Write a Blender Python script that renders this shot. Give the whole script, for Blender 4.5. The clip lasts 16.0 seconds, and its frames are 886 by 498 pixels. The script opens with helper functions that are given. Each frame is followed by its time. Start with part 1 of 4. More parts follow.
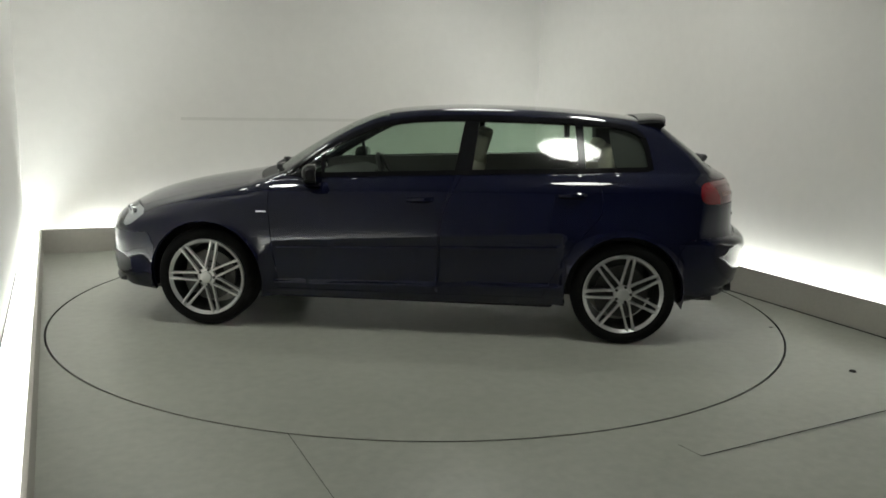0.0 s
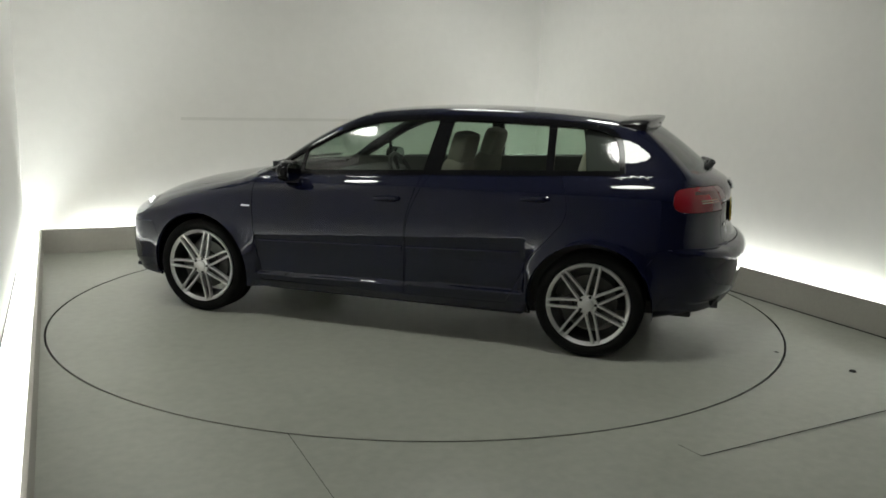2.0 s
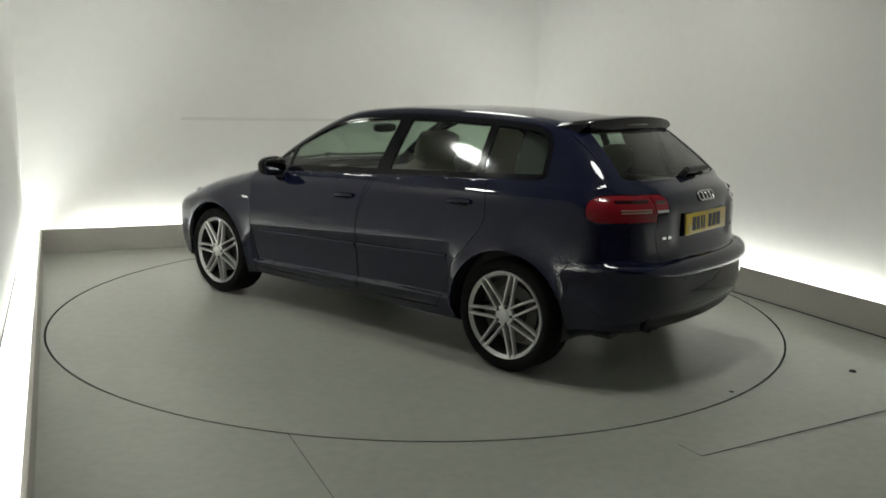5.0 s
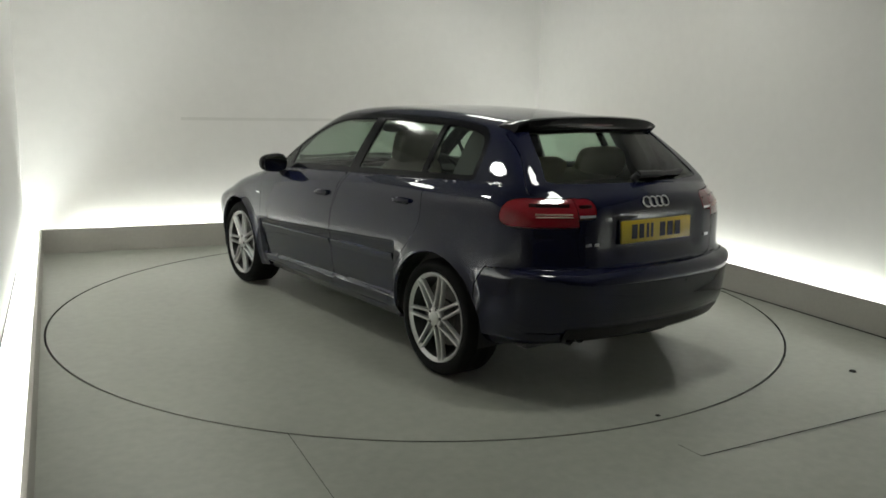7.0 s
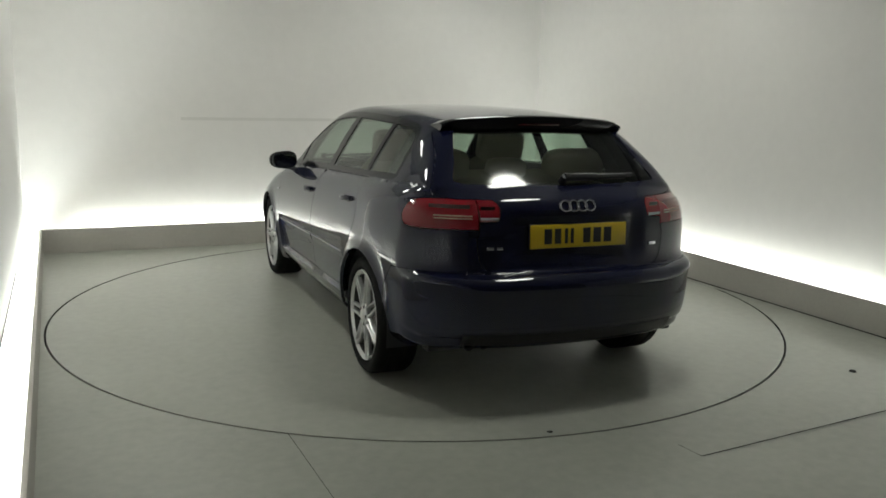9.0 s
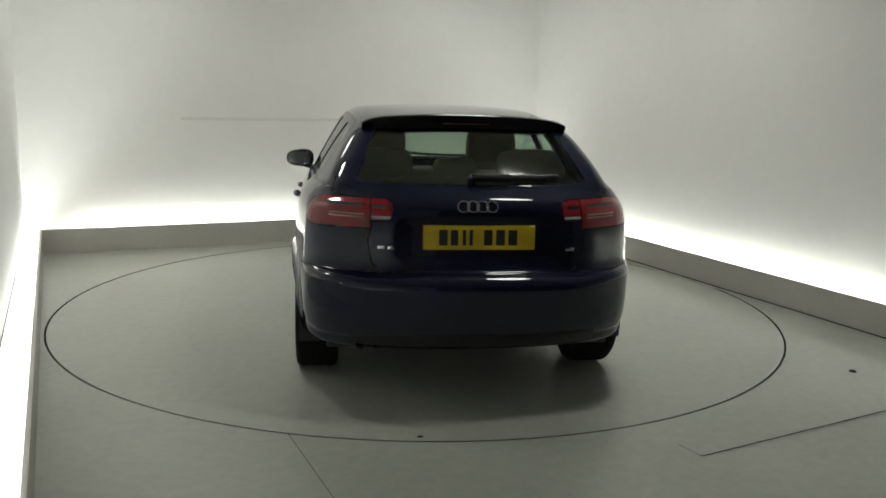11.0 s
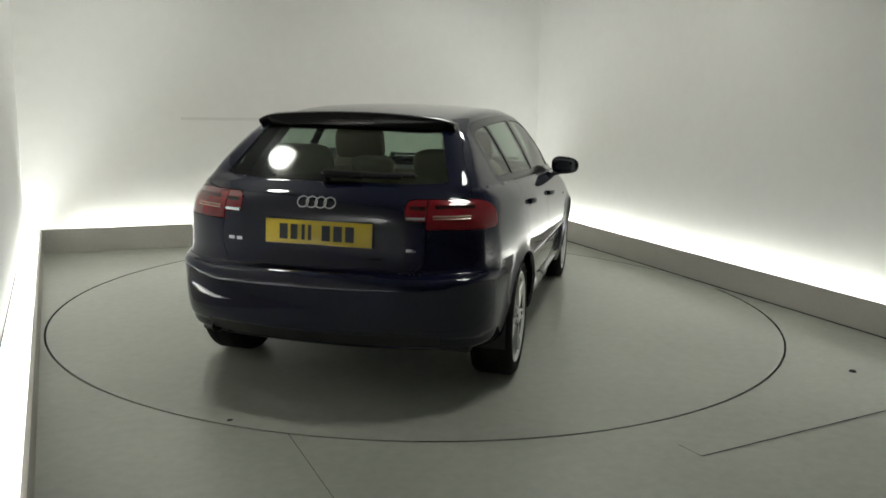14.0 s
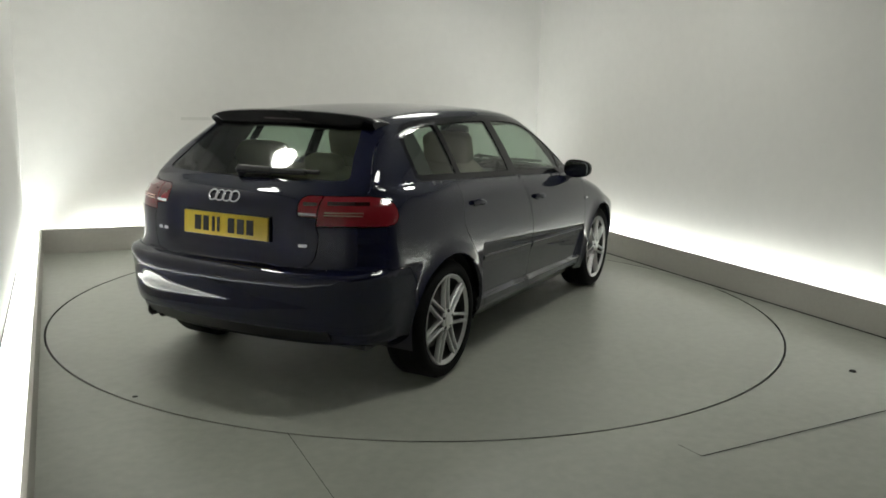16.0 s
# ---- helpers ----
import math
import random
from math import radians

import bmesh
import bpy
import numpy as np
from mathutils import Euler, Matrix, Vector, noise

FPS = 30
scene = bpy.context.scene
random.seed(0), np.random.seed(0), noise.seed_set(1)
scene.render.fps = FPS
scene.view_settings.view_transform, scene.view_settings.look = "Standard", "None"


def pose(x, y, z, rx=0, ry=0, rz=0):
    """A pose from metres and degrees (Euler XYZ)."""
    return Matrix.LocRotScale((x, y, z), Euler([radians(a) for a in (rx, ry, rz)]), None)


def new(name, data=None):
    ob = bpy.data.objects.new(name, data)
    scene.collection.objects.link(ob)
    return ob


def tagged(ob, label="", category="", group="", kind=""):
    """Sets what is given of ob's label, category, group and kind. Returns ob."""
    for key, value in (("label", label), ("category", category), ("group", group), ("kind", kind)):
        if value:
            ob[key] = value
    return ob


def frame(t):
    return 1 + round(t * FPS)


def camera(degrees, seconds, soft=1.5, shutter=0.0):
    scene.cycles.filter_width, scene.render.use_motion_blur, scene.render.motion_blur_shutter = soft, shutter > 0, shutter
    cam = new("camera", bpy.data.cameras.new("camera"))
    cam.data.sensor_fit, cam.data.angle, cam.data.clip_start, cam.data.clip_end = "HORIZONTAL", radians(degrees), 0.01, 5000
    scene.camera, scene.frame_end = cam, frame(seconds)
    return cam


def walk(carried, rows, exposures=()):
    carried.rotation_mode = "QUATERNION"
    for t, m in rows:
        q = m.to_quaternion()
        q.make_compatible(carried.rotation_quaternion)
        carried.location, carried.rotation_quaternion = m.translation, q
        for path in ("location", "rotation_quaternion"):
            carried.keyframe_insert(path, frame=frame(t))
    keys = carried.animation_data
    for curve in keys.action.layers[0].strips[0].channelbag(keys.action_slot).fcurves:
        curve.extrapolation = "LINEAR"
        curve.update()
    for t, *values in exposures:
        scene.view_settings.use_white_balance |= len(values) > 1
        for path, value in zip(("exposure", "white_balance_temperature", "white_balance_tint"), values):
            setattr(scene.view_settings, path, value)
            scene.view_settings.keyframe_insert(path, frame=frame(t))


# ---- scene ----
# camera on a fixed mount, a hand's width from the side wall of the bay
cam = camera(55.65, 16.0, soft=1.7)
EYE = (0.0, -5.850, 1.486)


def mount():
    """Yaw, pitch and roll of the fixed camera."""
    return Matrix.Translation(EYE) @ pose(0, 0, 0, 0, 0, -1.517) @ pose(0, 0, 0, 90 - 10.574, 0, 0) @ pose(0, 0, 0, 0, 0, 1.418)


walk(cam, [(0.0, mount()), (16.0, mount())], exposures=[(0.0, 0.0), (16.0, 0.0)])

# ---------------------------------------------------------------- light
world = bpy.data.worlds.new("world")
scene.world = world
world.use_nodes = True
world.node_tree.nodes["Background"].inputs[0].default_value = (0.9, 0.95, 1.0, 1)
world.node_tree.nodes["Background"].inputs[1].default_value = 0.0

TURN = 23.4                      # the bay's axes against the world's
ROOM = pose(0, 0, 0, 0, 0, TURN)
HALF, BACK, FRONT, TOP = 2.60, 2.82, -7.2, 3.0
KERB, KERB_H, DISC = 2.46, 0.215, 2.43


WARM = (0.98, 1.0, 0.92)
# ceiling lamps: place in the bay, length across and along it, watts
LAMPS = [(-1.93, -0.26, 0.32, 0.38, 13), (0.22, -2.05, 0.58, 0.48, 13), (-1.62, 1.50, 0.50, 0.55, 5), (1.40, -0.30, 0.32, 0.40, 9), (1.10, 1.40, 0.80, 0.80, 4)]
for lx, ly, sx, sy, watts in LAMPS:
    d = bpy.data.lights.new("ceiling_lamp_light", "AREA")
    d.shape, d.size, d.size_y, d.energy, d.color = "ELLIPSE", sx, sy, watts, WARM
    new("ceiling_lamp_light", d).matrix_world = ROOM @ pose(lx, ly, TOP - 0.085)


# ---------------------------------------------------------------- materials
def material(name, colour, rough=0.5, metal=0.0, vary=0.08, scale=6.0, bump=0.0, bump_scale=200.0, coat=0.0, spec=0.5, rough_vary=0.0):
    m = bpy.data.materials.new(name)
    m.use_nodes = True
    nt = m.node_tree
    b = nt.nodes["Principled BSDF"]
    b.inputs["Roughness"].default_value = rough
    b.inputs["Metallic"].default_value = metal
    b.inputs["Coat Weight"].default_value = coat
    b.inputs["Coat Roughness"].default_value = 0.03
    b.inputs["Specular IOR Level"].default_value = spec
    b.inputs["Base Color"].default_value = (*colour, 1)
    tc = nt.nodes.new("ShaderNodeTexCoord")
    if vary > 0:
        big = nt.nodes.new("ShaderNodeTexNoise")
        big.inputs["Scale"].default_value, big.inputs["Detail"].default_value = scale, 6
        fine = nt.nodes.new("ShaderNodeTexNoise")
        fine.inputs["Scale"].default_value, fine.inputs["Detail"].default_value = scale * 14, 3
        add = nt.nodes.new("ShaderNodeMath")
        add.operation = "ADD"
        half = nt.nodes.new("ShaderNodeMath")
        half.operation, half.inputs[1].default_value = "MULTIPLY", 0.5
        mix = nt.nodes.new("ShaderNodeMix")
        mix.data_type = "RGBA"
        mix.inputs["A"].default_value = (*[c * (1 - vary) for c in colour], 1)
        mix.inputs["B"].default_value = (*[min(1, c * (1 + vary)) for c in colour], 1)
        for n in (big, fine):
            nt.links.new(tc.outputs["Object"], n.inputs["Vector"])
        nt.links.new(big.outputs["Fac"], add.inputs[0])
        nt.links.new(fine.outputs["Fac"], add.inputs[1])
        nt.links.new(add.outputs[0], half.inputs[0])
        nt.links.new(half.outputs[0], mix.inputs["Factor"])
        nt.links.new(mix.outputs["Result"], b.inputs["Base Color"])
        if rough_vary > 0:
            rr = nt.nodes.new("ShaderNodeMapRange")
            rr.inputs["To Min"].default_value, rr.inputs["To Max"].default_value = rough - rough_vary, rough + rough_vary
            rr.inputs["From Min"].default_value, rr.inputs["From Max"].default_value = 0.3, 0.7
            nt.links.new(big.outputs["Fac"], rr.inputs["Value"])
            nt.links.new(rr.outputs["Result"], b.inputs["Roughness"])
    if bump > 0:
        bn = nt.nodes.new("ShaderNodeTexNoise")
        bn.inputs["Scale"].default_value, bn.inputs["Detail"].default_value = bump_scale, 3
        bp = nt.nodes.new("ShaderNodeBump")
        bp.inputs["Strength"].default_value, bp.inputs["Distance"].default_value = bump, 0.002
        nt.links.new(tc.outputs["Object"], bn.inputs["Vector"])
        nt.links.new(bn.outputs["Fac"], bp.inputs["Height"])
        nt.links.new(bp.outputs["Normal"], b.inputs["Normal"])
    return m


def glow(name, colour, strength):
    m = bpy.data.materials.new(name)
    m.use_nodes = True
    b = m.node_tree.nodes["Principled BSDF"]
    b.inputs["Base Color"].default_value = (0.8, 0.8, 0.8, 1)
    b.inputs["Emission Color"].default_value = (*colour, 1)
    b.inputs["Emission Strength"].default_value = strength
    return m


def pane_glass(name, tint, gloss_rough=0.0):
    """A thin pane: lets light through by its tint and mirrors by its Fresnel gloss."""
    m = bpy.data.materials.new(name)
    m.use_nodes = True
    nt = m.node_tree
    nt.nodes.remove(nt.nodes["Principled BSDF"])
    out = nt.nodes["Material Output"]
    clear = nt.nodes.new("ShaderNodeBsdfTransparent")
    clear.inputs["Color"].default_value = (*tint, 1)
    shine = nt.nodes.new("ShaderNodeBsdfGlossy")
    shine.inputs["Roughness"].default_value = gloss_rough
    facing = nt.nodes.new("ShaderNodeLayerWeight")
    facing.inputs["Blend"].default_value = 0.5
    steep = nt.nodes.new("ShaderNodeMath")
    steep.operation, steep.inputs[1].default_value = "POWER", 5.0
    fr = nt.nodes.new("ShaderNodeMath")
    fr.operation, fr.inputs[1].default_value, fr.inputs[2].default_value = "MULTIPLY_ADD", 0.90, 0.085
    nt.links.new(facing.outputs["Facing"], steep.inputs[0])
    nt.links.new(steep.outputs[0], fr.inputs[0])
    mix = nt.nodes.new("ShaderNodeMixShader")
    nt.links.new(fr.outputs[0], mix.inputs[0])
    nt.links.new(clear.outputs[0], mix.inputs[1])
    nt.links.new(shine.outputs[0], mix.inputs[2])
    nt.links.new(mix.outputs[0], out.inputs["Surface"])
    return m


M_WALL = material("white_wall_paint", (0.785, 0.768, 0.742), 0.85, vary=0.06, scale=0.9, bump=0.04, bump_scale=60)
M_CEIL = material("ceiling_paint", (0.17, 0.17, 0.165), 0.9, vary=0.03, scale=1.5)
M_DARKWALL = material("unseen_wall_grey", (0.16, 0.16, 0.15), 0.9, vary=0.05, scale=1.5)
M_FLOOR = material("painted_floor", (0.385, 0.395, 0.345), 0.34, vary=0.30, scale=1.3, bump=0.05, bump_scale=90)
M_DISC = material("painted_turntable", (0.39, 0.40, 0.35), 0.34, vary=0.28, scale=1.1, bump=0.05, bump_scale=90)
M_KERB = material("grey_board", (0.47, 0.45, 0.41), 0.6, vary=0.14, scale=3, bump=0.03)
M_SHADOW_LINE = material("wall_shadow_paint", (0.69, 0.675, 0.645), 0.85, vary=0.08, scale=2.0)
M_GAP = material("dark_joint", (0.02, 0.02, 0.018), 0.9, vary=0.0)
M_LED = glow("led_strip_light", (0.93, 1.0, 0.97), 29.0)
M_LAMP = glow("lamp_diffuser_light", WARM, 6.0)
M_METAL = material("lamp_metal", (0.5, 0.5, 0.5), 0.4, 1.0, vary=0.03)


# ---------------------------------------------------------------- mesh helpers
def mesh_of(name, bm, mats, smooth=False):
    me = bpy.data.meshes.new(name)
    bmesh.ops.recalc_face_normals(bm, faces=bm.faces[:])
    bm.to_mesh(me)
    bm.free()
    for m in (mats if isinstance(mats, (list, tuple)) else [mats]):
        me.materials.append(m)
    if smooth:
        for f in me.polygons:
            f.use_smooth = True
        me.set_sharp_from_angle(angle=radians(38))
    return me


def thing(name, bm, mat, m=None, smooth=False, **tags):
    ob = new(name, mesh_of(name, bm, mat, smooth))
    if m is not None:
        ob.matrix_world = m
    return tagged(ob, **tags)


def part(name, bm, mat, parent, label="", smooth=True, m=None):
    ob = new(name, mesh_of(name, bm, mat, smooth))
    ob.parent = parent
    if m is not None:
        ob.matrix_basis = m
    if label:
        ob["label"] = label
    return ob


def add_box(bm, x0, x1, y0, y1, z0, z1, bevel=0.0, m=None):
    r = bmesh.ops.create_cube(bm, size=1.0)
    vs = r["verts"]
    for v in vs:
        v.co = Vector(((x0 + x1) / 2 + v.co.x * (x1 - x0), (y0 + y1) / 2 + v.co.y * (y1 - y0), (z0 + z1) / 2 + v.co.z * (z1 - z0)))
    if m is not None:
        bmesh.ops.transform(bm, matrix=m, verts=vs)
    if bevel > 0:
        es = list({e for v in vs for e in v.link_edges})
        bmesh.ops.bevel(bm, geom=es, offset=bevel, segments=2, affect="EDGES", profile=0.5)


def box(x0, x1, y0, y1, z0, z1, bevel=0.0):
    bm = bmesh.new()
    add_box(bm, x0, x1, y0, y1, z0, z1, bevel)
    return bm


def ring_plate(inner, outer, z, n=128, square=False):
    """A flat ring; with square, its outer edge is the bay's floor rectangle."""
    bm = bmesh.new()
    a = [bm.verts.new((inner * math.cos(t), inner * math.sin(t), z)) for t in [2 * math.pi * i / n for i in range(n)]]
    b = []
    for i in range(n):
        t = 2 * math.pi * i / n
        c, s = math.cos(t), math.sin(t)
        k = 1 / max(abs(c), abs(s)) * outer if square else outer
        b.append(bm.verts.new((c * k, s * k, z)))
    for i in range(n):
        bm.faces.new((a[i], b[i], b[(i + 1) % n], a[(i + 1) % n]))
    return bm


# ---------------------------------------------------------------- the bay
def build_bay():
    floor = ring_plate(DISC + 0.013, HALF + 0.5, 0.0, square=True)
    add_box(floor, -HALF - 0.5, HALF + 0.5, FRONT - 0.3, -HALF - 0.5, -0.06, 0.0)
    thing("floor", floor, M_FLOOR, ROOM, label="grey painted floor round the turntable", kind="structure", category="floor")
    pit = bmesh.new()
    bmesh.ops.create_circle(pit, cap_ends=True, segments=96, radius=DISC + 0.1)
    bmesh.ops.translate(pit, verts=pit.verts[:], vec=(0, 0, -0.09))
    thing("turntable_pit", pit, M_GAP, ROOM, label="dark pit below the turntable", kind="structure", category="floor")
    for name, b in (("wall_west", box(-HALF - 0.12, -HALF, FRONT, BACK + 0.12, -0.06, TOP)),
                    ("wall_east", box(HALF, HALF + 0.12, FRONT, BACK + 0.12, -0.06, TOP)),
                    ("wall_north", box(-HALF, HALF, BACK, BACK + 0.12, -0.06, TOP))):
        thing(name, b, M_WALL, ROOM, label="white painted wall washed by hidden light", kind="structure", category="wall")
    # unseen wall added behind the camera, kept dark for the car's reflections
    thing("unseen_wall_south", box(-HALF - 0.12, HALF + 0.12, FRONT - 0.12, FRONT, -0.06, TOP), M_DARKWALL, ROOM,
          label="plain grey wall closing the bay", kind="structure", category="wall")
    thing("ceiling", box(-HALF - 0.12, HALF + 0.12, FRONT - 0.12, BACK + 0.12, TOP, TOP + 0.1), M_CEIL, ROOM,
          label="plain grey painted ceiling", kind="structure", category="ceiling")
    t = 0.022
    end = -4.3
    for name, b in (("kerb_west", box(-KERB - t, -KERB, end, BACK - (HALF - KERB), 0, KERB_H, 0.003)),
                    ("kerb_east", box(KERB, KERB + t, end, BACK - (HALF - KERB), 0, KERB_H, 0.003)),
                    ("kerb_north", box(-KERB - t, KERB + t, BACK - (HALF - KERB) + 0.001, BACK - (HALF - KERB) + t, 0, KERB_H, 0.003))):
        thing(name, b, M_KERB, ROOM, label="low grey board hiding the strip lights", kind="structure", category="kerb")
    thing("kerb_joint", box(KERB - 0.006, KERB - 0.001, end, BACK - 0.16, 0.0005, 0.007), M_GAP, ROOM, label="dark joint along the foot of the low board", kind="structure", category="trim")
    # strip lights on a ledge in the slot, along the wall
    for b in (box(-HALF + 0.01, -HALF + 0.07, end, BACK - 0.15, 0.10, 0.125), box(HALF - 0.07, HALF - 0.01, end, BACK - 0.65, 0.10, 0.125),
              box(-HALF + 0.40, HALF - 0.40, BACK - 0.07, BACK - 0.01, 0.10, 0.125)):
        thing("strip_light", b, M_LED, ROOM, label="long white strip light behind the low board", category="light", group="strip lights")
    for name, b in (("ledge_west", box(-HALF, -KERB - 0.022, end, BACK - 0.15, 0.0, 0.098)), ("ledge_east", box(KERB + 0.022, HALF, end, BACK - 0.15, 0.0, 0.098)),
                    ("ledge_north", box(-HALF + 0.15, HALF - 0.15, BACK - (HALF - KERB) + 0.022, BACK, 0.0, 0.098))):
        thing(name, b, M_WALL, ROOM, label="white ledge behind the low board", kind="structure", category="ledge")
    # grey strip painted along the back wall for its faint shadow line
    thing("wall_shadow_line", box(-1.24, 0.9, BACK - 0.002, BACK + 0.02, 1.172, 1.200), M_SHADOW_LINE, ROOM,
          label="faint grey joint strip along the white wall", kind="structure", category="trim")
    # seams of the floor plates
    def seam(name, p, q, wide=0.007):
        p, q = Vector((*p, 0)), Vector((*q, 0))
        d = (q - p).normalized() * wide / 2
        n = Vector((-d.y, d.x, 0))
        bm = bmesh.new()
        vs = [bm.verts.new(v + Vector((0, 0, 0.004))) for v in (p - n, q - n, q + n, p + n)]
        bm.faces.new(vs)
        thing(name, bm, M_GAP, None, label="thin dark seam between floor plates", kind="structure", category="floor")
    seam("floor_seam", (-0.567, -2.375), (-0.200, -3.20), 0.0025)
    seam("floor_seam", (1.201, -2.555), (2.42, -1.932))
    seam("floor_seam", (1.136, -2.436), (1.201, -2.555), 0.004)
    bm = bmesh.new()
    bmesh.ops.create_cone(bm, cap_ends=True, segments=20, radius1=0.020, radius2=0.016, depth=0.008)
    thing("floor_bolt", bm, M_GAP, pose(2.436, -1.395, 0.004), smooth=True, label="small dark bolt head in the floor", category="bolt")
    bm = bmesh.new()
    add_box(bm, -HALF + 0.0005, -HALF + 0.004, -2.4, 1.50, -0.0035, 0.0035)
    bmesh.ops.transform(bm, matrix=Matrix.Translation((0, 0, 0.2655)) @ Matrix.Rotation(math.atan2(0.07, 2.657), 4, "X").inverted(), verts=bm.verts[:])
    thing("wall_seam", bm, M_GAP, ROOM, label="thin dark seam low on the wall", kind="structure", category="wall")
    for lx, ly, sx, sy, watts in LAMPS:
        lamp = tagged(new("ceiling_lamp"), label="white oval ceiling lamp over the bay", category="lamp", group="ceiling lamps")
        lamp.matrix_world = ROOM @ pose(lx, ly, TOP)
        for name, grow, z0, z1, mat, label in (("lamp_housing", 0.03, -0.075, 0.0, M_METAL, ""), ("diffuser", 0.01, -0.08, -0.074, M_LAMP, "glowing white diffuser")):
            bm = bmesh.new()
            bmesh.ops.create_cone(bm, cap_ends=True, segments=40, radius1=0.96, radius2=1.0, depth=z1 - z0)
            for v in bm.verts:
                v.co = Vector((v.co.x * (sx / 2 + grow), v.co.y * (sy / 2 + grow), v.co.z + (z0 + z1) / 2))
            part(name, bm, mat, lamp, label)


# ---------------------------------------------------------------- the turntable
START, RATE = 5.95, 7.048         # degrees, degrees a second, clockwise


def heading(t):
    return 180.0 - START - RATE * t


def build_turntable():
    table = tagged(new("turntable"), label="round grey turntable flush with the floor", category="turntable")
    bm = bmesh.new()
    bmesh.ops.create_cone(bm, cap_ends=True, segments=160, radius1=DISC, radius2=DISC, depth=0.05)
    bmesh.ops.translate(bm, verts=bm.verts[:], vec=(0, 0, -0.025))
    part("plate", bm, M_DISC, table)
    # a dark chip in the paint
    bm = bmesh.new()
    bmesh.ops.create_circle(bm, cap_ends=True, segments=12, radius=0.014)
    for v in bm.verts:
        v.co.x *= 1.0 + 0.3 * noise.noise(v.co * 90)
        v.co.z = 0.003
    part("paint_chip", bm, M_GAP, table, "dark chip in the paint", m=pose(CHIP[0], CHIP[1], 0))
    return table


CHIP = (-2.375, 0.26)
build_bay()
turntable = build_turntable()


# ---------------------------------------------------------------- the car: shape of its body
# x forwards from the middle of the wheelbase, y to its left, z up from the ground
AXLE, HUB_Y, TYRE_R, RIM_R = 1.289, 0.852, 0.312, 0.241


def spline(points, per=10, closed=False):
    """Points along a Catmull-Rom curve."""
    p = np.array(points, float)
    n = len(p)
    out = []
    for i in range(n if closed else n - 1):
        if closed:
            a, b, c, d = p[(i - 1) % n], p[i], p[(i + 1) % n], p[(i + 2) % n]
        else:
            a, b, c, d = p[max(i - 1, 0)], p[i], p[i + 1], p[min(i + 2, n - 1)]
        for k in range(per):
            t = k / per
            out.append(0.5 * (2 * b + (c - a) * t + (2 * a - 5 * b + 4 * c - d) * t * t + (3 * b - a - 3 * c + d) * t ** 3))
    if not closed:
        out.append(p[-1])
    return np.array(out)


def curve(points):
    """A smooth function of x through the points, sorted by x."""
    s = spline(sorted(points), 8)
    return lambda x: np.interp(x, s[:, 0], s[:, 1])


UPPER = spline([(2.125, 0.30), (2.140, 0.45), (2.130, 0.57), (2.085, 0.655), (2.00, 0.715), (1.86, 0.780), (1.65, 0.840), (1.44, 0.883), (1.24, 0.918),
                (1.10, 0.943)], 6)
SCREEN = spline([(1.00, 0.975), (0.86, 1.068), (0.62, 1.212), (0.42, 1.311), (0.22, 1.371), (-0.16, 1.405), (-0.55, 1.410), (-0.94, 1.398), (-1.32, 1.368),
                 (-1.50, 1.340)], 6)
TAIL = np.vstack([spline([(-1.567, 1.308), (-1.734, 1.188), (-1.892, 1.058)], 8),
                  spline([(-1.948, 1.027), (-1.987, 1.001), (-2.014, 0.962), (-2.027, 0.92), (-2.032, 0.87), (-2.033, 0.82), (-2.038, 0.72), (-2.050, 0.672)], 6)])
BUMPER = np.vstack([spline([(-2.062, 0.667), (-2.096, 0.653), (-2.121, 0.628), (-2.131, 0.597)], 5),
                    spline([(-2.130, 0.590), (-2.120, 0.555), (-2.112, 0.512), (-2.110, 0.480), (-2.105, 0.44), (-2.094, 0.40), (-2.076, 0.360)], 5),
                    spline([(-2.050, 0.345), (-2.040, 0.305), (-2.00, 0.287)], 4)])
PROFILE = np.vstack([UPPER, SCREEN, TAIL, BUMPER, [(-1.5, 0.17), (1.75, 0.165), (2.06, 0.20)]])

plan_width = curve([(-2.14, 0.66), (-2.05, 0.715), (-1.9, 0.778), (-1.7, 0.825), (-1.3, 0.871), (-0.8, 0.880), (0.0, 0.8825), (0.8, 0.882), (1.3, 0.876),
                    (1.6, 0.852), (1.8, 0.812), (1.95, 0.755), (2.08, 0.67), (2.2, 0.55)])
belt_height = curve([(-2.1, 1.04), (-1.5, 1.035), (-1.0, 1.015), (-0.3, 0.985), (0.5, 0.945), (1.0, 0.915), (1.5, 0.86), (2.1, 0.70)])
belt_width = curve([(-2.1, 0.585), (-1.9, 0.655), (-1.6, 0.725), (-1.2, 0.765), (-0.6, 0.785), (0.0, 0.790), (0.6, 0.780), (1.0, 0.765), (1.5, 0.74), (2.1, 0.55)])
roof_width = curve([(-2.1, 0.42), (-1.7, 0.475), (-1.4, 0.515), (-1.0, 0.553), (-0.5, 0.575), (0.0, 0.575), (0.4, 0.555), (0.8, 0.52), (1.5, 0.5), (2.1, 0.4)])


def smax(a, b, k):
    h = np.maximum(k - np.abs(a - b), 0) / k
    return np.maximum(a, b) + h * h * k * 0.25


def step(a, b, x):
    t = np.clip((x - a) / (b - a), 0, 1)
    return t * t * (3 - 2 * t)


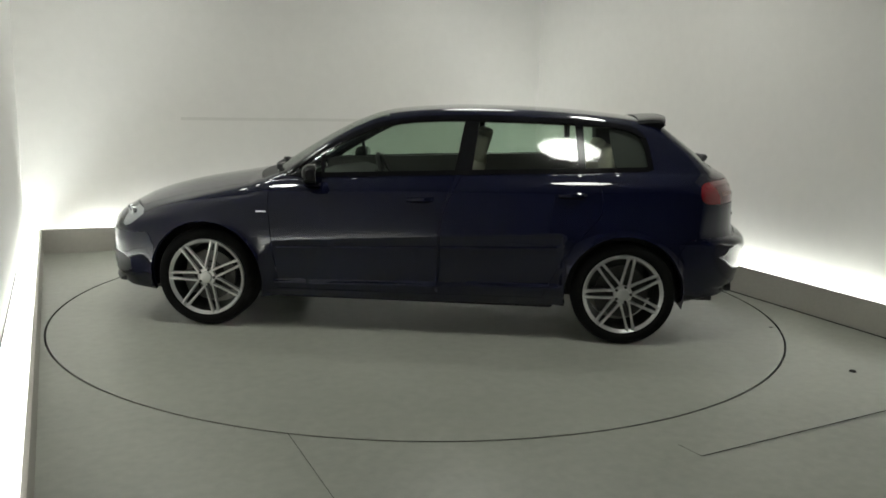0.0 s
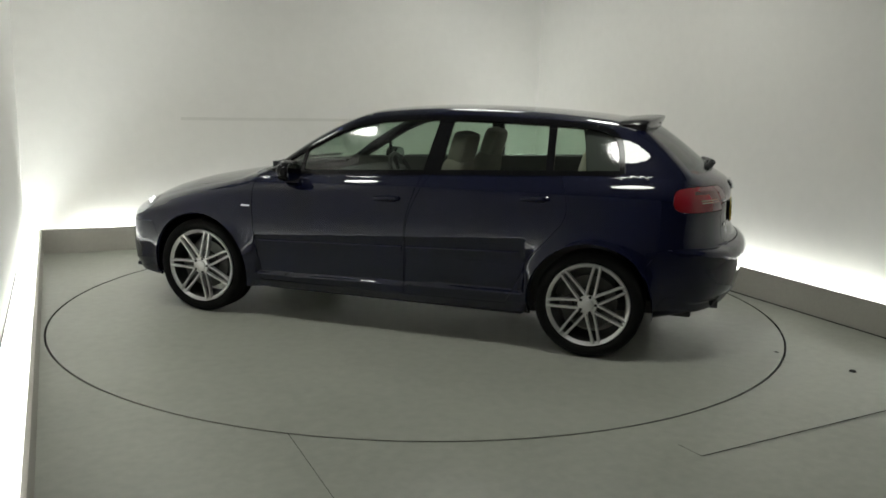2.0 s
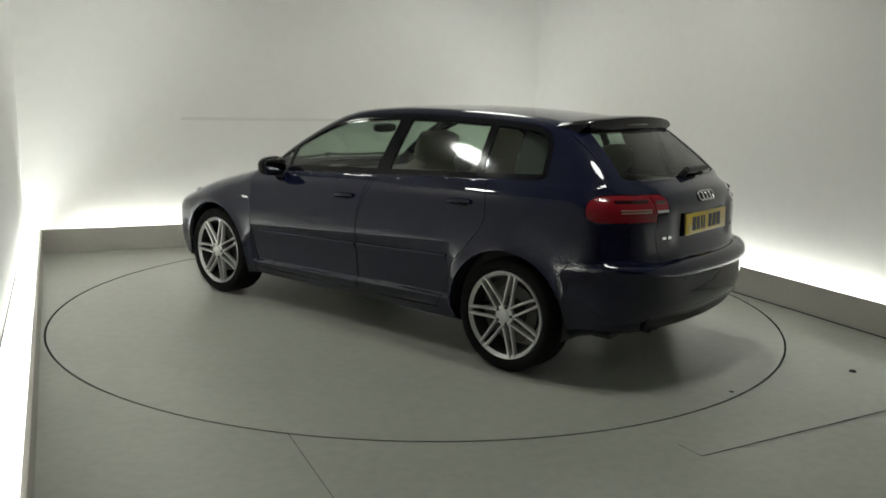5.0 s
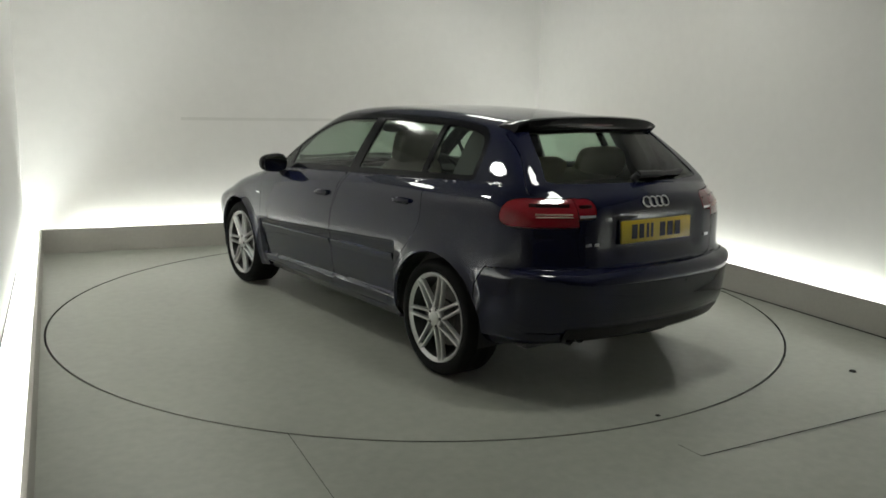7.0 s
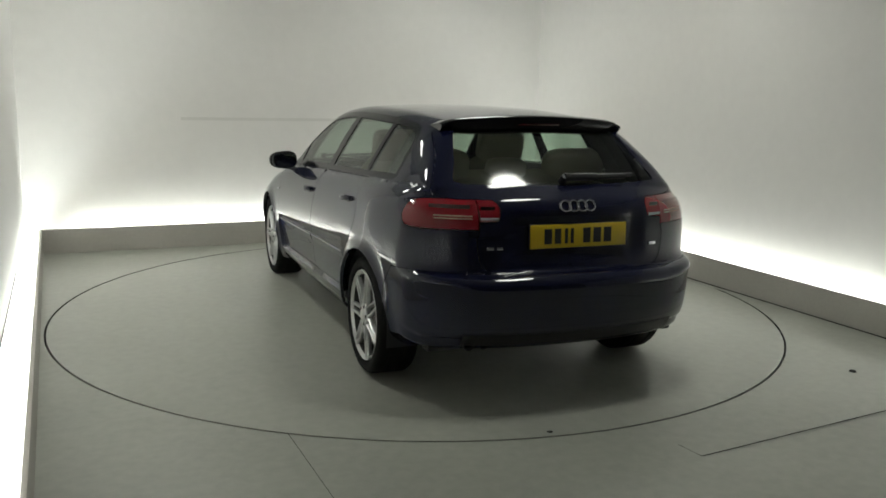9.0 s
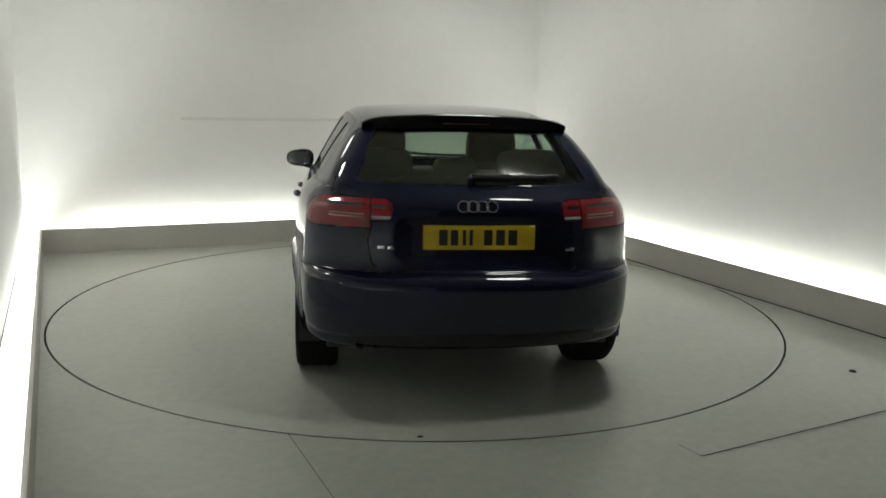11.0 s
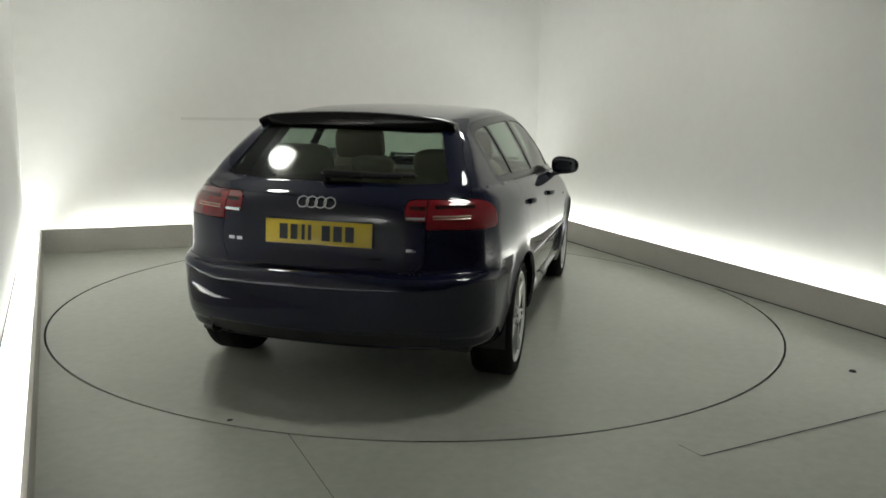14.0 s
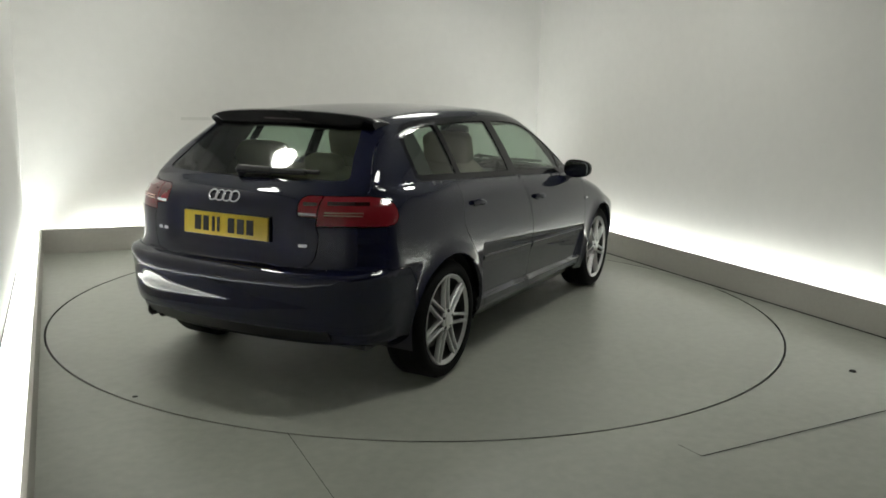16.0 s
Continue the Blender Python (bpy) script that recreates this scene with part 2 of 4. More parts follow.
def polygon_distance(px, pz, poly):
    """Signed distance to a closed polygon, negative inside."""
    if px.size < 300:
        a, b = np.array(poly), np.roll(np.array(poly), -1, axis=0)
        e = b - a
        wx, wz = px[:, None] - a[:, 0], pz[:, None] - a[:, 1]
        t = np.clip((wx * e[:, 0] + wz * e[:, 1]) / (e[:, 0] ** 2 + e[:, 1] ** 2 + 1e-12), 0, 1)
        d = np.sqrt(np.min((wx - e[:, 0] * t) ** 2 + (wz - e[:, 1] * t) ** 2, axis=1))
        ez = np.where(np.abs(e[:, 1]) > 1e-12, e[:, 1], 1e-12)
        hits = ((a[:, 1] > pz[:, None]) != (b[:, 1] > pz[:, None])) & (px[:, None] < e[:, 0] * wz / ez + a[:, 0])
        return np.where(hits.sum(axis=1) % 2 == 1, -d, d)
    best = np.full(px.shape, 1e9)
    inside = np.zeros(px.shape, bool)
    n = len(poly)
    for i in range(n):
        (ax, az), (bx, bz) = poly[i], poly[(i + 1) % n]
        ex, ez = bx - ax, bz - az
        wx, wz = px - ax, pz - az
        t = np.clip((wx * ex + wz * ez) / (ex * ex + ez * ez + 1e-12), 0, 1)
        best = np.minimum(best, (wx - ex * t) ** 2 + (wz - ez * t) ** 2)
        cross = ((az > pz) != (bz > pz)) & (px < ex * (pz - az) / (ez if abs(ez) > 1e-12 else 1e-12) + ax)
        inside ^= cross
    d = np.sqrt(best)
    return np.where(inside, -d, d)


def side_width(x, z):
    """Half width of the body's side at x, z, before roof and ends are rounded in."""
    w, zb, wb, wr = plan_width(x), belt_height(x), belt_width(x), roof_width(x)
    crease = zb - 0.125
    # door skin: widest low, leaning in to the crease under the handles, then the shoulder up to the belt
    low = w - 0.055 * np.clip((0.50 - z) / 0.32, 0, 1) ** 1.6
    mid = w - 0.026 * np.clip((z - 0.58) / (crease - 0.58), 0, 1.0) ** 1.8
    body = np.where(z < 0.50, low, mid)
    # the doors' lower half is drawn in below a line that rises to the rear, down to the sill's ledge
    line = 0.550 + 0.112 * (0.86 - x) / 1.77
    ledge = 0.318 + 0.045 * (0.86 - x) / 1.77
    ends = step(0.875, 0.845, x) * step(-0.925, -0.895, x)
    drawn = 0.008 + 0.13 * np.clip(line - z, 0, 0.11) + 0.05 * np.clip(line - z - 0.11, 0, 0.2)
    flare = step(ledge - 0.004, ledge - 0.022, z)
    body = body - ends * step(line + 0.008, line - 0.010, z) * drawn * (1 - 0.80 * flare)
    body = body - 0.05 * flare * np.clip((ledge - 0.07 - z) / 0.1, 0, 1) * step(0.95, 0.85, x)
    shoulder_top = wb + 0.006
    k = np.clip((z - crease) / (zb - crease), 0, 1)
    sh = (w - 0.026) + (shoulder_top - (w - 0.026)) * (0.20 * k + 0.80 * k ** 2.4)
    body = np.where(z > crease, sh, body)
    g = np.clip((z - zb) / (1.36 - zb), 0, 1.3)
    glass = wb + (wr - wb) * (0.82 * g + 0.18 * g * g)
    s = np.where(z > zb, glass, body)
    # slightly flared arches
    for ax in (AXLE, -AXLE):
        r = np.hypot(x - ax, z - 0.315)
        s = s + 0.015 * np.clip((0.455 - r) / 0.095, 0, 1.05) ** 3.5 * step(0.15, 0.3, z) * step(0.93, 0.80, z)
    return s


def body_field(P):
    """Below zero inside the body."""
    x, y, z = P[:, 0], np.abs(P[:, 1]), P[:, 2]
    front = step(0.6, 2.0, x)
    rear = step(-1.0, -1.8, x)
    screen = step(-0.3, 0.5, x) * step(1.15, 0.9, x) * step(0.9, 1.0, z)
    low = step(1.06, 0.98, z)
    xx = x + front * (0.35 * y * y + 0.32 * y ** 6) - rear * ((0.15 + 0.06 * low) * y * y + (0.10 + 0.38 * low) * y ** 6) + screen * 0.22 * y * y
    # recess round the number plate
    xx = xx - 0.017 * rear * step(0.42, 0.30, y) * step(0.700, 0.748, z) * step(0.975, 0.870, z)
    # the bumper's creases climb towards its corners
    zz = z + step(0.60, 0.72, z) * (0.085 + 0.03 * front) * y * y - rear * step(0.70, 0.62, z) * step(0.38, 0.52, z) * 0.05 * step(0.50, 0.80, y)
    prof = polygon_distance(xx, zz, PROFILE)
    side = (y - side_width(x, z)) * 0.93
    k = 0.055 + 0.05 * front * step(0.6, 0.75, z) + 0.03 * step(1.1, 1.3, z)
    return smax(prof, side, k)


def body_normal(P):
    e = 0.004
    g = np.empty_like(P)
    for i in range(3):
        d = np.zeros(3)
        d[i] = e
        g[:, i] = body_field(P + d) - body_field(P - d)
    return g / np.maximum(np.linalg.norm(g, axis=1), 1e-9)[:, None]


TOPLINE = np.vstack([UPPER[3:], SCREEN, TAIL])[::-1]


def topline(x):
    o = np.argsort(TOPLINE[:, 0])
    return np.interp(x, TOPLINE[o, 0], TOPLINE[o, 1])


def skin_points(P):
    """Push points of a loose hull onto the body's surface, along rays from its core."""
    core = P.copy()
    core[:, 0] = np.clip(P[:, 0], -1.55, 1.45)
    core[:, 1] = np.clip(P[:, 1], -0.32, 0.32)
    core[:, 2] = np.clip(P[:, 2], 0.36, np.minimum(0.84, topline(core[:, 0]) - 0.26))
    ray = P - core
    ray /= np.linalg.norm(ray, axis=1)[:, None]
    lo, hi = np.zeros(len(P)), np.full(len(P), 1.6)
    for _ in range(17):
        mid = (lo + hi) / 2
        out = body_field(core + ray * mid[:, None]) > 0
        hi = np.where(out, mid, hi)
        lo = np.where(out, lo, mid)
    return core + ray * ((lo + hi) / 2)[:, None]


def hull_grid(nx=170, ny=56, nz=52):
    """A box of quads round the body, its top following the roof line; without its bottom."""
    xs = np.linspace(-2.2, 2.25, nx + 1)
    ys = np.linspace(-0.92, 0.92, ny + 1)
    ks = np.linspace(0, 1, nz + 1)
    index, pts, quads = {}, [], []

    def vert(i, j, k):
        key = (i, j, k)
        if key not in index:
            index[key] = len(pts)
            x = xs[i]
            top = max(0.75, float(topline(np.clip(x, -1.9, 2.0)))) + 0.04
            pts.append((x, ys[j], 0.17 + ks[k] * (top - 0.17)))
        return index[key]
    for i in range(nx):
        for k in range(nz):
            quads.append((vert(i, 0, k), vert(i + 1, 0, k), vert(i + 1, 0, k + 1), vert(i, 0, k + 1)))
            quads.append((vert(i, ny, k), vert(i, ny, k + 1), vert(i + 1, ny, k + 1), vert(i + 1, ny, k)))
        for j in range(ny):
            quads.append((vert(i, j, nz), vert(i + 1, j, nz), vert(i + 1, j + 1, nz), vert(i, j + 1, nz)))
    for j in range(ny):
        for k in range(nz):
            quads.append((vert(0, j, k), vert(0, j, k + 1), vert(0, j + 1, k + 1), vert(0, j + 1, k)))
            quads.append((vert(nx, j, k), vert(nx, j + 1, k), vert(nx, j + 1, k + 1), vert(nx, j, k + 1)))
    return np.array(pts), quads


def inside(poly, a, b):
    c = False
    n = len(poly)
    for i in range(n):
        (ax, az), (bx, bz) = poly[i], poly[i - 1]
        if (az > b) != (bz > b) and a < (bx - ax) * (b - az) / (bz - az) + ax:
            c = not c
    return c


def score(bm, line, axis, keep, closed=False):
    """Cut edges into the skin along a line drawn in the plane across the axis (0: seen along x, 1: along y, 2: along z)."""
    u, v = [i for i in range(3) if i != axis]
    n, pad = len(line), 0.03
    box_lo = [min(p[i] for p in line) - pad for i in (0, 1)]
    box_hi = [max(p[i] for p in line) + pad for i in (0, 1)]

    def near(f, lo, hi):
        c = f.calc_center_median()
        return lo[0] < c[u] < hi[0] and lo[1] < c[v] < hi[1] and keep(c)
    pool = {f for f in bm.faces if near(f, box_lo, box_hi)}
    for i in range(n if closed else n - 1):
        p, q = line[i], line[(i + 1) % n]
        lo = (min(p[0], q[0]) - pad, min(p[1], q[1]) - pad)
        hi = (max(p[0], q[0]) + pad, max(p[1], q[1]) + pad)
        faces = [f for f in pool if near(f, lo, hi)]
        co, no = [0, 0, 0], [0, 0, 0]
        co[u], co[v] = p
        no[u], no[v] = -(q[1] - p[1]), q[0] - p[0]
        if not faces or abs(no[u]) + abs(no[v]) < 1e-9:
            continue
        no = Vector(no).normalized()
        faces.sort(key=lambda f: tuple(f.calc_center_median()))
        geom = list(dict.fromkeys(e for f in faces for e in f.edges)) + list(dict.fromkeys(w for f in faces for w in f.verts)) + faces
        done = bmesh.ops.bisect_plane(bm, geom=geom, plane_co=co, plane_no=no, dist=0.0015)
        pool |= {g for g in done["geom"] if isinstance(g, bmesh.types.BMFace)}
        pool = {f for f in pool if f.is_valid}


# outlines on the body, as seen from the side (x, z)
def arc(cx, cz, r, a0, a1, n=22):
    return [(cx + r * math.cos(radians(a0 + (a1 - a0) * i / n)), cz + r * math.sin(radians(a0 + (a1 - a0) * i / n))) for i in range(n + 1)]


ARCH_R = 0.358
ARCH_F = arc(AXLE, 0.312, ARCH_R, -35, 215, 30)
ARCH_B = arc(-AXLE, 0.312, ARCH_R, -35, 215, 30)


def belt(x):
    return float(belt_height(x))


DAYLIGHT = [tuple(q) for q in spline([(0.86, 0.965), (0.60, 1.118), (0.38, 1.238), (0.15, 1.315), (-0.15, 1.345), (-0.55, 1.350), (-0.95, 1.342), (-1.15, 1.331),
                                      (-1.29, 1.312), (-1.375, 1.272), (-1.415, 1.200), (-1.440, 1.062)], 5)] + [(x, belt(x) + 0.012) for x in (-1.40, -1.1, -0.8, -0.5, -0.2, 0.1, 0.4, 0.7)]


def shrink(poly, d):
    """The polygon drawn in by d."""
    n, out = len(poly), []
    area = sum(poly[i - 1][0] * poly[i][1] - poly[i][0] * poly[i - 1][1] for i in range(n))
    s = 1 if area > 0 else -1
    for i in range(n):
        a, b, c = Vector(poly[i - 1]), Vector(poly[i]), Vector(poly[(i + 1) % n])
        t = ((c - b).normalized() + (b - a).normalized())
        t = t.normalized() if t.length > 1e-6 else Vector((1, 0))
        out.append((b.x - s * t.y * d, b.y + s * t.x * d))
    return out


GLASS_LINE = shrink(DAYLIGHT, 0.030)
# black pillars between the panes: lines of x at the belt and at the roof
PILLARS = [((0.585, 0.94), (0.585, 1.30)), ((0.560, 0.94), (0.560, 1.30)),
           ((-0.235, 0.95), (-0.300, 1.36)), ((-0.345, 0.95), (-0.390, 1.36)),
           ((-1.000, 0.95), (-0.965, 1.36)), ((-1.045, 0.95), (-1.015, 1.36))]
SILL = [(1.0, 0.236), (0.3, 0.238), (-0.4, 0.241), (-1.0, 0.250)]


def at_belt(*xs):
    return [(x, belt(x)) for x in xs]


DOOR_F = [tuple(q) for q in spline([(0.885, belt(0.885) + 0.008), (0.890, 0.80), (0.870, 0.60), (0.850, 0.40), (0.835, 0.262)], 4)] + \
         [tuple(q) for q in spline([(-0.150, 0.262), (-0.165, 0.50), (-0.175, 0.75), (-0.250, belt(-0.25) + 0.008)], 4)]
DOOR_R = [tuple(q) for q in spline([(-0.290, belt(-0.29) + 0.008), (-0.185, 0.75), (-0.172, 0.50), (-0.158, 0.262)], 4)] + \
         [tuple(q) for q in spline([(-0.800, 0.268), (-0.865, 0.40), (-0.935, 0.545), (-1.040, 0.67), (-1.135, 0.80), (-1.130, 0.93), (-1.09, belt(-1.09) + 0.008)], 4)]
LAMP_TOP, LAMP_LOW = 0.998, 0.862
LAMP_SIDE = [tuple(q) for q in spline([(-1.716, 0.935), (-1.722, 0.972), (-1.752, 0.992), (-1.80, LAMP_TOP)], 4)] + [(-2.10, LAMP_TOP), (-2.10, LAMP_LOW)] + \
            [tuple(q) for q in spline([(-1.82, LAMP_LOW), (-1.765, 0.866), (-1.730, 0.884), (-1.718, 0.910)], 4)]
HEAD_SIDE = [(2.2, 0.715), (2.02, 0.716), (1.88, 0.718), (1.76, 0.708), (1.725, 0.685), (1.77, 0.635), (1.87, 0.595), (2.02, 0.575), (2.2, 0.575)]
INTAKE_SIDE = [(2.2, 0.435), (1.94, 0.435), (1.85, 0.425), (1.80, 0.395), (1.80, 0.335), (1.86, 0.305), (2.2, 0.30)]
BUMP_R_SIDE = [(-1.62, 0.30), (-1.60, 0.56), (-1.66, 0.655), (-1.80, 0.665), (-2.0, 0.662), (-2.2, 0.662)]
BUMP_F_SIDE = [(1.64, 0.26), (1.62, 0.50), (1.68, 0.585), (1.90, 0.575), (2.3, 0.57)]
# outlines seen from behind (y, z)
REAR_GLASS = [tuple(q) for q in spline([(0.0, 1.330), (0.30, 1.325), (0.440, 1.305), (0.480, 1.26), (0.520, 1.165), (0.558, 1.085), (0.552, 1.070), (0.50, 1.064), (0.30, 1.060),
                                        (0.0, 1.058)], 5)]
GATE = [tuple(q) for q in spline([(0.0, 1.352), (0.40, 1.345), (0.535, 1.31), (0.60, 1.18), (0.672, 1.04), (0.655, 1.005)], 4)] + \
       [(0.50, 0.990), (0.500, 0.86)] + [tuple(q) for q in spline([(0.515, 0.82), (0.500, 0.72), (0.465, 0.675), (0.40, 0.665), (0.2, 0.662), (0.0, 0.662)], 4)]
LAMP_BACK = [(0.90, LAMP_TOP), (0.44, LAMP_TOP)] + [tuple(q) for q in spline([(0.425, 0.996), (0.408, 0.982), (0.402, 0.955), (0.408, 0.915), (0.425, 0.905), (0.500, 0.900)], 3)] + \
            [tuple(q) for q in spline([(0.522, 0.890), (0.538, 0.872), (0.565, LAMP_LOW)], 3)] + [(0.90, LAMP_LOW)]


def both(line):
    return [line, [(-a, b) for a, b in line]]


def mirror_closed(line):
    """A closed outline from its half at positive first coordinate, that starts and ends on the axis."""
    return list(line) + [(-a, b) for a, b in reversed(line[:-1])][:-1]


def on_tail(c):
    return c.x < -1.42


REAR_GLASS_ALL = mirror_closed(REAR_GLASS)
GATE_ALL = mirror_closed(GATE)
BONNET_EDGE = [tuple(q) for q in spline([(2.02, 0.46), (1.9, 0.55), (1.7, 0.615), (1.4, 0.655), (1.12, 0.675)], 4)]
SCREEN_EDGE = [tuple(q) for q in spline([(0.985, 0.640), (0.80, 0.622), (0.50, 0.578), (0.25, 0.545)], 4)]


def cowl(y):
    return 1.10 - 0.30 * y * y


def head_line(y):
    return 0.235 - 0.16 * y * y


def build_skin():
    pts, quads = hull_grid()
    pts = skin_points(pts)
    bm = bmesh.new()
    vs = [bm.verts.new(p) for p in pts]
    for q in quads:
        bm.faces.new([vs[i] for i in q])
    side = lambda c: abs(c.y) > 0.40
    low_side = lambda c: abs(c.y) > 0.52 and c.z < 1.1
    score(bm, ARCH_F, 1, low_side)
    score(bm, ARCH_B, 1, low_side)
    for r in (0.372, 0.39, 0.415, 0.445):
        score(bm, arc(AXLE, 0.312, r, -20, 200, 30), 1, low_side)
        score(bm, arc(-AXLE, 0.312, r, -20, 200, 30), 1, low_side)
    up_side = lambda c: abs(c.y) > 0.45 and c.z > 0.85 and c.x > -1.55
    score(bm, DAYLIGHT, 1, up_side, True)
    score(bm, GLASS_LINE, 1, up_side, True)
    for p in PILLARS:
        score(bm, p, 1, up_side)
    score(bm, DOOR_F, 1, low_side, True)
    score(bm, DOOR_R, 1, low_side, True)
    score(bm, SILL, 1, low_side)
    run = [0.90 - 0.1 * i for i in range(20)]
    for d in (0.020, 0.008, -0.001, -0.010, -0.022, -0.11):
        score(bm, [(x, 0.550 + 0.112 * (0.86 - x) / 1.77 + d) for x in run], 1, low_side)
    for d in (-0.004, -0.022):
        score(bm, [(x, 0.318 + 0.045 * (0.86 - x) / 1.77 + d) for x in run], 1, low_side)
    for x in (0.875, 0.845, -0.895, -0.925):
        score(bm, [(x, 0.20 + 0.05 * i) for i in range(11)], 1, low_side)
    for d in (-0.125, 0.0):
        score(bm, [(x, belt(x) + d) for x in [1.6 - 0.2 * i for i in range(17)]], 1, lambda c: abs(c.y) > 0.5)
    score(bm, LAMP_SIDE, 1, lambda c: c.x < -1.5 and abs(c.y) > 0.5, True)
    score(bm, HEAD_SIDE, 1, lambda c: c.x > 1.5 and abs(c.y) > 0.3, True)
    score(bm, INTAKE_SIDE, 1, lambda c: c.x > 1.6, True)
    score(bm, BUMP_R_SIDE, 1, lambda c: c.x < -1.5)
    score(bm, BUMP_F_SIDE, 1, lambda c: c.x > 1.5)
    score(bm, REAR_GLASS_ALL, 0, lambda c: on_tail(c) and c.z > 0.98, True)
    score(bm, GATE_ALL, 0, lambda c: on_tail(c) and c.z > 0.65, True)
    for line in both(LAMP_BACK):
        score(bm, line, 0, lambda c: c.x < -1.6, True)
    for s in (1, -1):
        score(bm, [(x, s * y) for x, y in BONNET_EDGE], 2, lambda c: c.x > 1.0 and c.z > 0.6)
        score(bm, [(x, s * y) for x, y in SCREEN_EDGE], 2, lambda c: c.z > 0.95 and 0.1 < c.x < 1.1)
    ys = [i / 10 for i in range(-8, 9)]
    score(bm, [(cowl(y), y) for y in ys], 2, lambda c: c.z > 0.85 and c.x > 0.7)
    score(bm, [(cowl(y) - 0.10, y) for y in ys], 2, lambda c: c.z > 0.85 and c.x > 0.6)
    score(bm, [(head_line(y), y) for y in ys], 2, lambda c: c.z > 1.2)
    # settle the new points on the true surface
    vs = bm.verts[:]
    P = np.array([tuple(v.co) for v in vs])
    for _ in range(4):
        N = body_normal(P)
        flat = (np.abs(N[:, 1]) > 0.72)[:, None]
        way = np.where(flat, np.array([0.0, 1.0, 0.0]) / np.where(np.abs(N[:, 1:2]) > 0.1, N[:, 1:2], 1.0), N)
        P = P - way * np.clip(body_field(P), -0.01, 0.01)[:, None]
    for v, p in zip(vs, P):
        v.co = p
    return bm


def edge_y(line, x):
    o = sorted(line)
    return float(np.interp(x, [a for a, _ in o], [b for _, b in o]))


def classify(c):
    """The panel to which a piece of skin at c belongs, and its side."""
    ay = abs(c.y)
    s = "L" if c.y > 0 else "R"
    xz = (c.x, c.z)
    for ax in (AXLE, -AXLE):
        if ay > 0.52 and math.hypot(c.x - ax, c.z - 0.312) < ARCH_R:
            return None
    if ay > 0.45 and c.z > 0.85 and c.x > -1.55 and inside(DAYLIGHT, *xz):
        if inside(GLASS_LINE, *xz):
            lim = [a[0] + (b[0] - a[0]) * (c.z - a[1]) / (b[1] - a[1]) for a, b in PILLARS]
            if c.x > lim[0]:
                return "corner_window", s
            if lim[2] < c.x < lim[1]:
                return "front_window", s
            if lim[4] < c.x < lim[3]:
                return "rear_side_window", s
            if c.x < lim[5]:
                return "quarter_window", s
        return "window_surround", s
    if c.x < -1.45 and c.z > 0.98 and inside(REAR_GLASS_ALL, c.y, c.z):
        return "rear_window", ""
    if c.x < -1.6 and 0.8 < c.z < 1.03:
        if inside(LAMP_BACK, ay, c.z) and (c.x < -1.86 or inside(LAMP_SIDE, *xz)):
            return ("gate_light" if ay < 0.50 else "tail_light"), s
        if ay > 0.5 and inside(LAMP_SIDE, *xz):
            return "tail_light", s
    if c.x < -1.5 and c.z < 0.663 and c.x < np.interp(c.z, [0.2, 0.30, 0.56, 0.655, 0.67], [-1.62, -1.62, -1.60, -1.66, -1.80]):
        return "rear_bumper", ""
    if c.x < -1.47 and c.z > 0.66 and inside(GATE_ALL, c.y, c.z):
        return "tailgate", ""
    if c.x > 1.6 and inside(HEAD_SIDE, *xz) and ay > 0.36:
        return "headlight", s
    if c.x > 1.7 and 0.45 < ay and inside(INTAKE_SIDE, *xz):
        return "air_intake", s
    if c.x > 1.9 and ay < 0.33 and 0.30 < c.z < 0.64:
        return "grille", ""
    if c.x > 1.5 and c.x > np.interp(c.z, [0.2, 0.26, 0.50, 0.57], [1.64, 1.64, 1.62, 1.66]) and c.z < np.interp(c.x, [1.66, 1.68, 1.9, 2.3], [0.57, 0.585, 0.575, 0.57]):
        return "front_bumper", ""
    if ay > 0.52 and c.z < 1.1 and -1.2 < c.x < 1.0:
        if inside(DOOR_F, *xz):
            return "front_door", s
        if inside(DOOR_R, *xz):
            return "rear_door", s
    if c.z > 0.6 and c.x > cowl(c.y) and ay < edge_y(BONNET_EDGE, c.x):
        return "bonnet", ""
    if c.z > 0.85 and cowl(c.y) - 0.10 < c.x <= cowl(c.y) and ay < 0.68:
        return "cowl", ""
    if c.z > 0.9 and head_line(c.y) < c.x <= cowl(c.y) - 0.10 and ay < edge_y(SCREEN_EDGE, c.x):
        return "windscreen", ""
    return "body_side", ""


def cut_panels(bm):
    """Splits the skin into panels; gives each as points and faces."""
    groups = {}
    for f in bm.faces:
        c = f.calc_center_median()
        key = classify(c)
        if key is None:
            continue
        groups.setdefault(key, []).append(f)
    return groups


GLASS_PARTS = ("corner_window", "front_window", "rear_side_window", "quarter_window", "rear_window", "windscreen")
SEAM_PARTS = ("front_door", "rear_door", "bonnet", "tailgate", "rear_bumper", "front_bumper", "tail_light", "gate_light", "headlight")


